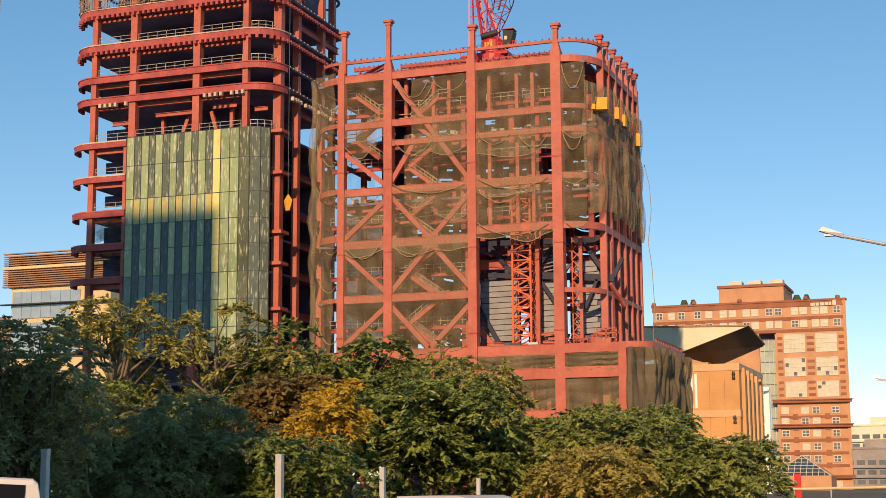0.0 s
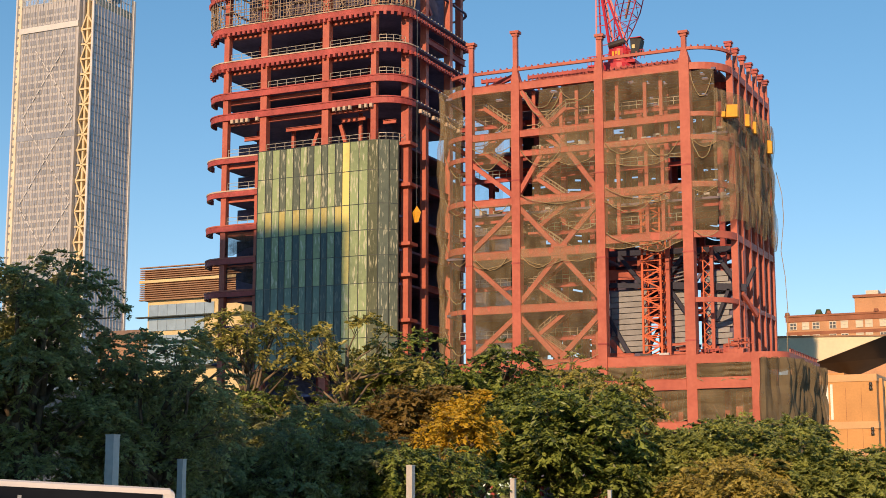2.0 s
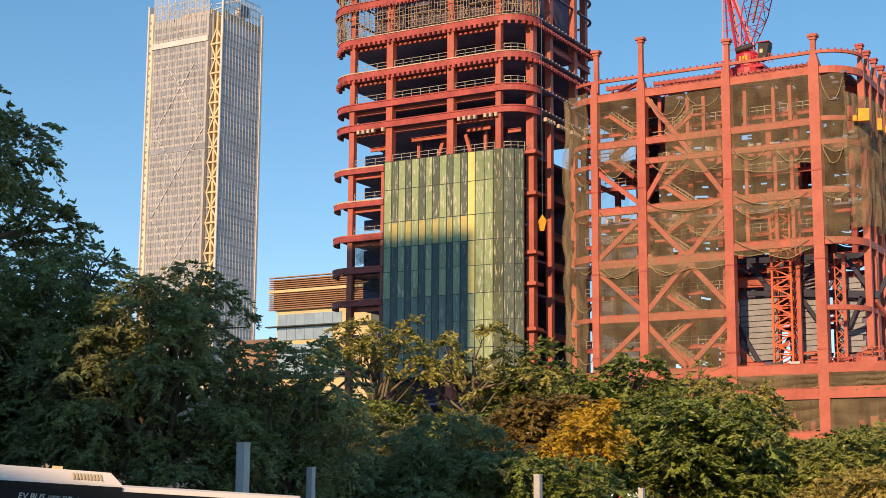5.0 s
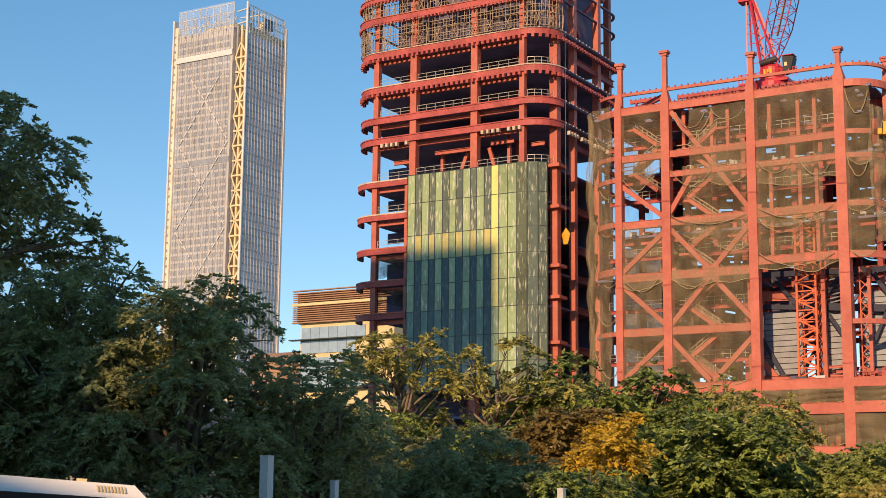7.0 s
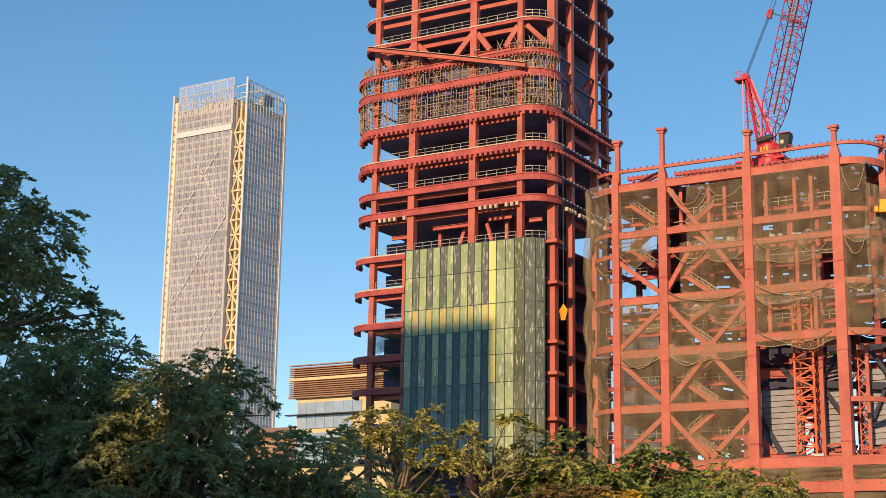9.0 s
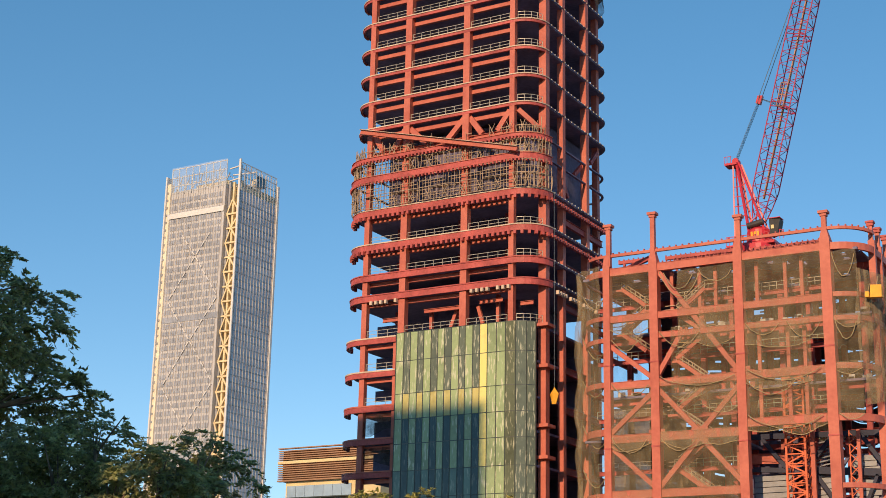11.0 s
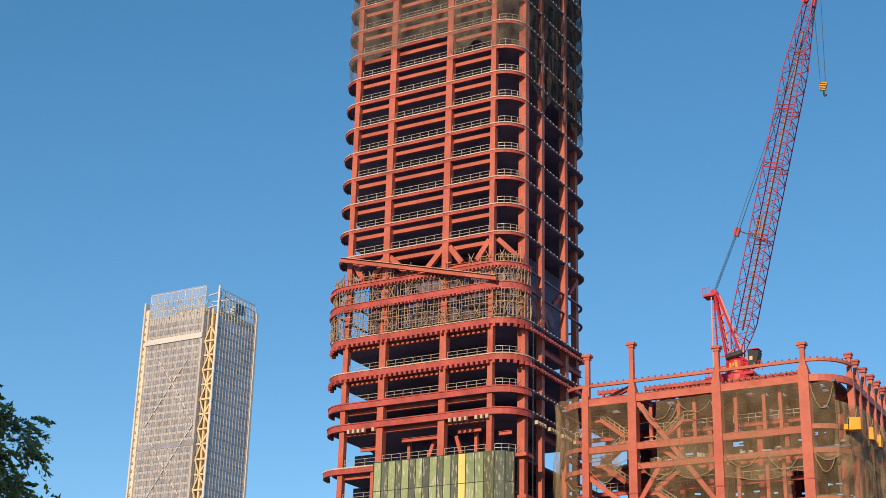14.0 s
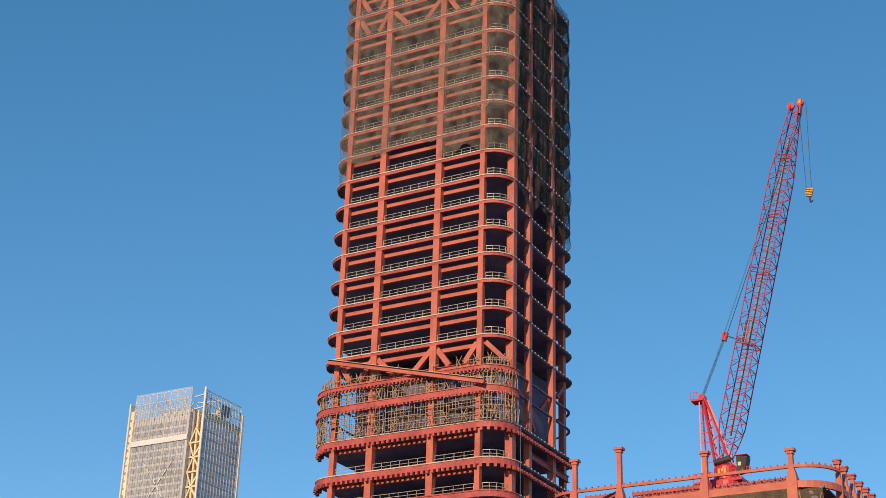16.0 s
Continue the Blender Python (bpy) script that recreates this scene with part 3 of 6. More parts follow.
# ---- steel-framed podium building ----
BY = 179.0
frame_building = thing("steel_frame_building", (-61, 196, 0), "unfinished red steel frame building hung with brown nets", "building")
BCOL = [(-79.5, 0.95), (-72.8, 1.15), (-61.2, 1.15), (-49.85, 1.3)]
BTOP = [57.0, 57.4, 58.2, 59.0]
BSX, BR = -44.9, 4.9
SIDE_Y = [184.1, 187.4, 191.2, 194.9, 198.2, 201.4, 204.3]
for (x, w), zt in zip(BCOL, BTOP):
    c = part("column", Geo().box(x - w / 2, BY - 0.1, 0, x + w / 2, BY + w, 56.6), RED, frame_building, "heavy red box column")
    for z in (9.5, 21, 32, 43):
        part("splice", Geo().box(x - w / 2 - 0.05, BY - 0.16, z, x + w / 2 + 0.05, BY + w + 0.05, z + 0.18), RED2, c)
part("column", Geo().box(-42.5, BY - 0.1, 0, -41.5, BY + 1, 19.4), RED, frame_building, "heavy red box column")
for z, h in ((18.75, 1.1), (15.8, 1.35), (10.7, 0.9)):
    part("beam", Geo().beam((-49.2, BY + 0.1, z), (-42.5, BY + 0.1, z), 0.5, h), RED, frame_building, "red steel beam")
for i, y in enumerate(SIDE_Y):
    part("column", Geo().box(BSX - 0.8, y - 0.3, 0, BSX + 0.05, y + 0.3, 57.2), RED, frame_building, "red side column")
# roof posts with caps
for (x, z) in ((-85.2 + 6.0, 62.4), (-72.8, 63.3), (-61.0, 61.3), (-49.85, 60.3)):
    p = part("roof_post", Geo().box(x - 0.3, BY, 56.6, x + 0.3, BY + 0.6, z - 0.25), RED, frame_building, "red column stub above the roof")
    part("cap_plate", Geo().box(x - 0.62, BY - 0.25, z - 0.25, x + 0.62, BY + 0.85, z + 0.1).box(x - 0.42, BY - 0.1, z - 0.6, x + 0.42, BY + 0.7, z - 0.25), RED, p)
for (x, w), zt in zip(BCOL, BTOP):
    h_ = w / 2
    part("post_taper", Geo().hexa([(x - h_, BY - 0.1, 56.6), (x + h_, BY - 0.1, 56.6), (x + h_, BY + w, 56.6), (x - h_, BY + w, 56.6), (x - 0.3, BY, 58.1), (x + 0.3, BY, 58.1), (x + 0.3, BY + 0.6, 58.1), (x - 0.3, BY + 0.6, 58.1)]), RED, frame_building, "tapered column head")
for xa, xb in ((-72.2, -61.8), (-60.6, -50.5)):
    g = Geo()
    for i in range(int((xb - xa) / 0.55)):
        g.box(xa + i * 0.55, BY + 0.35, 56.3, xa + i * 0.55 + 0.12, BY + 0.65, 56.65)
    tagged(part("stud", g, RED2, frame_building), kind="stuff")
    for f in (0.13, 0.5, 0.71):
        for z0, z1 in ((49.7, 55.3), (40.8, 46.3), (34.8, 39.8)):
            if xa > -62 or z0 > 45:
                x = xa + (xb - xa) * f
                part("post", Geo().box(x - 0.22, BY + 1.6, z0, x + 0.22, BY + 2.0, z1), RED, frame_building, "slim red post")
for y in SIDE_Y:
    p = part("roof_post", Geo().box(BSX - 0.7, y - 0.25, 57.2, BSX - 0.15, y + 0.25, 59.5), RED, frame_building, "red column stub above the roof")
    part("cap_plate", Geo().box(BSX - 0.95, y - 0.5, 59.5, BSX + 0.1, y + 0.5, 59.75).box(BSX - 0.85, y - 0.4, 59.1, BSX, y + 0.4, 59.5), RED2, p)
# front beams: level, depth and the bays that have them
BEAMS = [(55.8, 1.0, 0, 3), (49.3, 0.85, 0, 3), (46.6, 0.7, 1, 3), (40.3, 0.95, 0, 3), (33.3, 1.0, 0, 2), (34.3, 1.0, 2, 3), (26.1, 0.95, 0, 2), (18.7, 1.3, 0, 3), (15.7, 1.3, 0, 3), (10.7, 0.9, 0, 3)]
for z, h, a, b in BEAMS:
    for i in range(a, b):
        xa, xb = BCOL[i][0] + BCOL[i][1] / 2, BCOL[i + 1][0] - BCOL[i + 1][1] / 2
        yb = BY + (0.1 if z < 17 else 0.45)
        part("beam", Geo().beam((xa, yb, z), (xb, yb, z), 0.6, h).beam((xa, yb, z + h / 2 + 0.03), (xb, yb, z + h / 2 + 0.03), 0.74, 0.06), RED, frame_building, "red steel beam")
for z, h in ((55.8, 0.9), (49.6, 0.6), (46.6, 0.6), (40.6, 0.7), (34.3, 0.9), (26.1, 0.6), (18.8, 1.0)):
    arc = [(-49.8 + 4.9 * math.sin(radians(a)), BY + 0.2 + 4.9 - 4.9 * math.cos(radians(a))) for a in range(0, 91, 10)] + [(BSX, 204)]
    part("curved_beam", Geo().band(arc, z - h / 2, z + h / 2, 0.4, False), RED, frame_building, "curved red corner beam")
    arc = [(-84.4, 200)] + [(-79.5 - 4.9 * math.cos(radians(a)), BY + 0.2 + 4.9 - 4.9 * math.sin(radians(a))) for a in range(0, 91, 10)]
    part("curved_beam", Geo().band(arc, z - h / 2, z + h / 2, 0.4, False), RED, frame_building, "curved red corner beam")
# roof ring
DECK = mat("grey_steel_deck", (0.50, 0.50, 0.50), 0.6, 0.0, 0.2, 0.3, 2, 0.1)
ring = [(-84.4, 196)] + [(-79.5 - 4.9 * math.cos(radians(a)), BY + 5.1 - 4.9 * math.sin(radians(a))) for a in range(0, 91, 10)]
ring += [(-49.8 + 4.9 * math.sin(radians(a)), BY + 5.1 - 4.9 * math.cos(radians(a))) for a in range(0, 91, 10)] + [(BSX, 204)]
r = part("roof_ring", Geo().band(ring[6:-1], 57.95, 58.33, 0.35, False), RED, frame_building, "red ring beam round the roof edge")
g = Geo()
for a, b in zip(ring[6:-1], ring[7:-1]):
    n = max(1, round(math.dist(a, b) / 0.9))
    for i in range(n):
        x, y = a[0] + (b[0] - a[0]) * i / n, a[1] + (b[1] - a[1]) * i / n
        g.box(x - 0.08, y, 58.33, x + 0.08, y + 0.3, 58.55)
tagged(part("stud", g, RED2, r), kind="stuff")
for xa, xb, y, z in ((-79.0, -73.4, BY + 3.2, 57.9), (-72.2, -61.8, BY + 3.2, 57.7), (-72.2, -63.5, BY + 8.0, 59.0), (-60.6, -50.5, BY + 3.2, 57.4)):
    b = part("inner_roof_beam", Geo().beam((xa, y, z), (xb, y, z), 0.4, 0.45), RED2, frame_building, "dark red roof beam")
    g = Geo()
    for q in range(int((xb - xa) / 0.7)):
        g.box(xa + q * 0.7, y - 0.15, z + 0.22, xa + q * 0.7 + 0.12, y + 0.1, z + 0.42)
    tagged(part("stud", g, RED2, b), kind="stuff")
    for f in (0.15, 0.8):
        x = xa + (xb - xa) * f
        part("stub", Geo().box(x - 0.15, y - 0.15, 55.6, x + 0.15, y + 0.15, z - 0.2), RED2, b)
part("inner_roof_beam", Geo().beam((-72, BY + 4.2, 57.0), (-61, BY + 4.2, 57.0), 0.4, 0.7), RED2, frame_building, "dark red roof beam")
part("inner_roof_beam", Geo().beam((-79, BY + 4.2, 57), (-73, BY + 1, 57.6), 0.4, 0.6), RED2, frame_building, "dark red roof beam")
# diagonals
BRACE = [(-79.5, 46.0, -72.8, 40.7), (-72.8, 39.6, -79.5, 33.9), (-79.5, 32.6, -72.8, 26.6), (-72.8, 25.4, -79.5, 19.8),
         (-72.2, 55.2, -61.8, 41.2), (-72.8, 41.0, -69.0, 47.0), (-72.8, 39.8, -67.0, 33.6), (-61.2, 39.8, -67.0, 33.6),
         (-67.0, 33.0, -72.8, 26.6), (-67.0, 33.0, -61.2, 26.6), (-61.2, 25.4, -67.2, 19.4), (-72.8, 25.4, -67.2, 19.4)]
for xa, za, xb, zb in BRACE:
    part("brace", Geo().beam((xa, BY + 0.6, za), (xb, BY + 0.6, zb), 0.5, 0.62), RED, frame_building, "red diagonal brace")
for x, z in ((-67.0, 33.3), (-61.2, 40.6), (-72.8, 33.4)):
    part("gusset", Geo().prism([(x - 1.1, BY + 0.28), (x + 1.1, BY + 0.28), (x + 1.1, BY + 0.34), (x - 1.1, BY + 0.34)], z - 0.9, z + 0.9), RED, frame_building)
# inner frame
MASTRED = mat("mast_paint", (0.62, 0.135, 0.055), 0.45, 0, 0.15, 0.5, 4, 0)
YELC = mat("cream_panel_paint", (0.72, 0.56, 0.28), 0.6, 0, 0.12, 0.3, 3, 0)
for y in (187, 195, 203):
    for x in (-83, -76, -69, -65, -58.2, -54.5, -47.5):
        part("inner_column", Geo().box(x - 0.35, y - 0.35, 0, x + 0.35, y + 0.35, 56), RED2, frame_building, "red inner column")
# the top deck is still being laid, with gaps between its sheets
g = Geo()
lay = random.Random(8)
for r_ in range(22):
    x = -83.5
    while x < -46.4:
        ln = lay.uniform(1.5, 7.0)
        y0 = BY + 1.3 + r_ * 1.1
        g.box(x, y0, 55.3, min(x + ln, -46.2), y0 + lay.uniform(0.85, 1.09), 55.6)
        x += ln + (lay.uniform(0.3, 1.6) if lay.random() < 0.3 else 0.05)
tagged(part("deck_plank", g, DARK, frame_building, "dark deck sheets with gaps of daylight"), kind="stuff")
for z in (55.6, 48.6, 40.2):
    if z < 50:
        part("floor", Geo().box(-83.5, BY + 7, z - 0.3, -46, 205, z), DARK, frame_building, "steel-deck floor in a dark shade tone")
    for y in (187, 195):
        part("inner_beam", Geo().ibeam((-83.5, y, z - 0.7), (-45.5, y, z - 0.7), 0.4, 0.8), RED2, frame_building)
for z in (33.6, 26.0, 18.6, 12):
    part("floor", Geo().box(-83.5, BY + 1.6, z - 0.3, -64, 205, z), DARK, frame_building, "steel-deck floor in a dark shade tone")
for y in (187, 195, 203):
    for z in (33.6, 26.5):
        part("inner_beam", Geo().ibeam((-64, y, z), (-45.5, y, z), 0.4, 0.7), RED2, frame_building)
    part("brace", Geo().beam((-61.5, y, 19.5), (-58.2, y, 25.3), 0.4), DARK, frame_building)
    part("brace", Geo().beam((-54.5, y, 29), (-51.5, y, 33.4), 0.4), DARK, frame_building)
    part("brace", Geo().beam((-51.5, y, 33.4), (-48, y, 26), 0.4), RED2, frame_building)
part("floor", Geo().box(-64, BY + 1.4, 18.2, -45.6, 205, 18.5), DECK, frame_building, "grey steel-deck floor")
# ribbed sheets stacked upright inside the open bay
for xa, xb, za, zb, y in ((-62.4, -57.4, 20.6, 28.6, 186.0), (-54.4, -51.2, 20.8, 28.8, 186.2), (-49.6, -46.6, 21.2, 30.6, 186.4)):
    n = round((zb - za) / 0.72)
    for i in range(n):
        z = za + (zb - za) * i / n
        j = 0.25 * math.sin(i * 2.1 + xa)
        part("deck_sheet", Geo().hexa([(xa + j, y - 0.12, z), (xb + j, y - 0.12, z + 0.05), (xb + j, y + 0.1, z + 0.05), (xa + j, y + 0.1, z),
                                       (xa + j, y, z + 0.65), (xb + j, y, z + 0.70), (xb + j, y + 0.1, z + 0.70), (xa + j, y + 0.1, z + 0.65)]), SHEET, frame_building, "grey ribbed steel sheet")
    # dark sheet added to give the gaps between the slats their shade
    part("shade_backing", Geo().box(xa - 0.3, y + 0.3, 18.5, xb + 0.3, y + 0.5, zb + 0.2), CORE, frame_building, "dark sheet for the shade behind the steel sheets")
for i in range(7):
    part("tilted_slat", Geo().beam((-54.6 + 0.1 * i, 186.6, 29.4 + 0.5 * i), (-51.2 + 0.1 * i, 186.6, 30.0 + 0.5 * i), 0.5, 0.16), SHEET, frame_building, "grey steel slat")
part("pale_panel", Geo().hexa([(-57.0, 196, 33.2), (-54.4, 196, 33.8), (-54.4, 196.2, 33.8), (-57.0, 196.2, 33.2), (-57.0, 196, 36.4), (-54.2, 196, 36.6), (-54.2, 196.2, 36.6), (-57.0, 196.2, 36.4)]), YELC, frame_building, "cream cladding panel at the rear")
# dark sheet added where the upper rear of the bay lies in shade
part("rear_shade_panel", Geo().box(-66, 196.4, 29.8, -58.2, 196.6, 36), CORE, frame_building, "dark sheet standing for shade at the rear")
for x0, z0, x1, z1, y, w_ in ((-54.2, 28.9, -44.4, 28.1, 185.6, 0.9), (-62.6, 29.4, -57.0, 29.0, 185.6, 0.6), (-62.4, 25.2, -59.6, 20.2, 185, 0.5), (-61.0, 33.2, -58.0, 29.4, 185.6, 0.5), (-54.2, 30.4, -51.4, 33.8, 185.6, 0.5),
                              (-54.2, 28.4, -51.4, 24.2, 185.4, 0.45), (-48.8, 33.6, -45.8, 29.2, 185.6, 0.5), (-48.2, 24.4, -46.6, 28.0, 185.6, 0.4), (-45.0, 28.6, -43.8, 31.0, 188, 0.5), (-63, 33.6, -45.6, 33.2, 186, 0.7)):
    part("dark_beam", Geo().beam((x0, y, z0), (x1, y, z1), 0.45, w_), NAVY, frame_building, "steel beam coloured blue-black as shade")
for x, w_, y, z1 in ((-62.6, 0.55, 181.2, 33.8), (-53.9, 0.5, 183.4, 33.6), (-48.3, 0.42, 183.8, 33.4), (-45.4, 1.05, 186.5, 33.0), (-64.3, 0.4, 188, 33), (-58.8, 0.4, 187, 33.5)):
    part("inner_column", Geo().box(x - w_ / 2, y, 18.5, x + w_ / 2, y + w_, z1), RED, frame_building, "red inner post")
for x0, x1, y, z, h in ((-63, -58, 186, 30.8, 1.3), (-54.4, -45.8, 188, 31.0, 0.6), (-62.4, -58.8, 184.4, 20.2, 0.45)):
    part("inner_beam", Geo().ibeam((x0, y, z), (x1, y, z - 0.15), 0.4, h), RED, frame_building, "red inner beam")
part("brace", Geo().beam((-62.0, 184.5, 22.0), (-59.4, 184.5, 18.8), 0.35, 0.7), RED, frame_building, "red steel leaning on the deck")
part("brace", Geo().beam((-44.9, 185.5, 27.4), (-43.8, 188.5, 24.8), 0.35, 0.5), RED, frame_building)
g = Geo()
for z in (19.6, 20.2, 20.8, 21.4):
    g.beam((-46.2, 183.2, z), (-43.6, 183.2, z + 0.1), 0.14)
for x in (-46.2, -45.0, -43.7):
    g.beam((x, 183.2, 18.5), (x, 183.2, 21.6), 0.14)
part("stair_rail", g, RED, frame_building, "red stair-head railing")
rs = random.Random(11)
for i in range(26):
    x, z = rs.uniform(-54.2, -46.4), 18.6 + rs.random() * 2.6
    part("stacked_steel", Geo().ibeam((x, 183.6 + rs.random() * 1.8, z), (x + rs.uniform(1.2, 3.6), 183.6 + rs.random() * 1.8, z + rs.uniform(-.25, .25)), 0.25, 0.34), (RED, RED2, RED, NAVY)[i % 4], frame_building, "red steel section stacked on the deck")
hoist = new("hoist_mast")
hoist.parent = frame_building
tagged(hoist, "slim red lattice hoist mast")
for x in (-49.6, -48.3):
    part("chord", Geo().beam((x, 184.6, 18.5), (x, 184.6, 33.5), 0.16), MASTRED, hoist)
g = Geo()
for i in range(11):
    z = 18.7 + i * 1.32
    g.beam((-49.6, 184.6, z), (-48.3, 184.6, z + 1.32), 0.1).beam((-48.3, 184.5, z), (-49.6, 184.5, z + 1.32), 0.1)
part("lacing", g, MASTRED, hoist)
# lattice mast standing in the open bay
mast = new("crane_mast")
mast.parent = frame_building
tagged(mast, "orange-red lattice mast of the tower crane")
mx0, mx1, my0, my1 = -56.9, -54.5, 182.4, 184.7
for x in (mx0, mx1):
    for y in (my0, my1):
        part("chord", Geo().beam((x, y, 0), (x, y, 41.5), 0.26), MASTRED, mast)
g = Geo()
for i in range(19):
    z = 18.6 + i * 1.2
    for y in (my0, my1):
        g.beam((mx0, y, z), (mx1, y, z), 0.15)
        g.beam((mx0 if i % 2 else mx1, y, z), (mx1 if i % 2 else mx0, y, z + 1.2), 0.17)
    for x in (mx0, mx1):
        g.beam((x, my0, z), (x, my1, z + 1.2), 0.1)
part("lacing", g, MASTRED, mast)
# netting along the rear, and a dark sheet added as the podium's inner shade
for xa, xb, zt, zb, sd in ((-84, -70, 56.6, 20, 31), (-70, -56, 56.6, 27.5, 32), (-56, -45.5, 56.0, 35, 33)):
    g = drape(Geo(), [(xa, 204.6), (xb, 204.6)], zt, zb, 0.05, 48, 130, sd, 0.05)
    tear = random.Random(sd)
    gone = set()
    for _ in range(130):
        c0, r0 = tear.randrange(46), tear.randrange(130)
        gone |= {(c0 + q) * 130 + r0 for q in range(tear.randrange(2, 8)) if c0 + q < 48}
    g.f = [q for i, q in enumerate(g.f) if i not in gone]
    part("rear_net", g, TARP, frame_building, "dark torn net along the rear")
part("rear_shade_sheet", Geo().box(-80, 197, 0, -45, 197.3, 18.4), CORE, frame_building, "dark sheet standing for the podium's inner shade")
CAB_ = mat("dark_plant", (0.07, 0.06, 0.06), 0.6, 0.2, 0.3, 1, 4, 0)
# stairs behind the nets
def flight(x0, x1, y, z, rise):
    g, h = Geo(), Geo()
    lo = min(x0, x1)
    for yy in (y, y + 1.4):
        g.beam((x0, yy, z), (x1, yy, z + rise), 0.18, 0.5)
        for dz in (0.55, 1.05):
            h.beam((x0, yy, z + dz), (x1, yy, z + rise + dz), 0.09)
        for i in range(6):
            f = i / 5
            h.beam((x0 + (x1 - x0) * f, yy, z + rise * f), (x0 + (x1 - x0) * f, yy, z + rise * f + 1.05), 0.08)
    for i in range(12):
        f = (i + 0.5) / 12
        x = x0 + (x1 - x0) * f
        g.box(x - 0.16, y, z + rise * f, x + 0.16, y + 1.4, z + rise * f + 0.05)
    xe = x1 + (1.4 if x1 > x0 else -1.4)
    g.box(min(x1, xe), y, z + rise - 0.3, max(x1, xe), y + 1.4, z + rise)
    for dz in (0.55, 1.05):
        h.beam((x1, y, z + rise + dz), (xe, y, z + rise + dz), 0.09)
    st = part("stair_flight", g, RED, frame_building, "red site stair flight")
    part("hand_rail", h, BAMBOO, st, "dull yellow hand rail")


for k, z in enumerate((19.5, 22.8, 26.1, 29.7, 33.3, 36.8, 40.3, 43.5, 46.6, 49.5)):
    x0, x1 = (-70.3, -66.2) if k % 2 else (-66.2, -70.3)
    flight(x0, x1, BY + 1.4, z, 3.0)
for k, z in enumerate((45.2, 48.2, 51.4)):
    x0, x1 = (-78.4, -75.0) if k % 2 else (-75.0, -78.4)
    flight(x0, x1, BY + 2.6, z, 2.6)
# material lying about on the netted floors
PALEM = mat("pale_site_material", (0.5, 0.5, 0.48), 0.7, 0, 0.2, 1, 6, 0)
for i in range(110):
    z = rnd.choice((48.6, 40.2, 48.6, 40.2, 33.6, 26.0, 55.2))
    x = rnd.uniform(-83, -47) if z > 35 else rnd.uniform(-83, -65)
    y = BY + 7.3 if z > 35 else BY + 2 + rnd.random() * 3
    w_, h_ = rnd.uniform(0.3, 1.8), rnd.uniform(0.15, 0.8)
    part("stacked_material", Geo().box(x, y, z, x + w_, y + 0.4, z + h_), (PALEM, RED2, PALEM, CAB_, RED)[i % 5], frame_building, "site material on the floor")
for z in (44.4, 51.9, 36.6, 29.6, 22.6):
    for xa, xb in ((-83, -73.4), (-72.2, -61.8), (-60.6, -50.5)):
        if z > 35 or xb < -61:
            part("mid_beam", Geo().ibeam((xa, BY + 5, z), (xb, BY + 5, z), 0.35, 0.55), RED2, frame_building, "red intermediate beam")
            g = Geo()
            for q in range(int(xb - xa)):
                g.beam((xa + q, BY + 4.6, z + 0.3), (xa + q, BY + 4.6, z + 1.3), 0.06)
            g.beam((xa, BY + 4.6, z + 1.3), (xb, BY + 4.6, z + 1.3), 0.06).beam((xa, BY + 4.6, z + 0.8), (xb, BY + 4.6, z + 0.8), 0.06)
            part("guard_rail", g, RAIL, frame_building, "pale guard rail")
# podium wing
pod = [(-78, BY + 1.2), (-41.6, BY - 0.1)] + [(-41.6 + 3.2 * math.sin(radians(a)), BY + 3.1 - 3.2 * math.cos(radians(a))) for a in range(10, 91, 10)] + [(-38.4, 200)]
part("podium_floor", Geo().prism(inset(pod, 0.5, False) + [(-78, 200)], 18.9, 19.2), DARK, frame_building, "podium roof deck")
for z, h in ((19.0, 0.8),):
    part("curved_beam", Geo().band(pod[1:], z - h / 2, z + h / 2, 0.4, False), RED, frame_building, "curved red podium edge beam")
g = Geo()
for i in range(17):
    g.box(-38.75, 183 + i, 19.4, -38.6, 183.1 + i, 20.0)
g.box(-38.75, 183, 19.92, -38.6, 200, 20.0)
part("podium_railing", g, RED, frame_building, "red edge railing")
for x in (-74, -66, -57, -53, -47, -44):
    part("inner_column", Geo().box(x - 0.3, 184.7, 0, x + 0.3, 185.3, 18.9), RED2, frame_building)
for z in (15.4, 10.4, 5):
    part("podium_floor", Geo().box(-78, BY + 1.5, z - 0.3, -42, 216, z), DARK, frame_building)
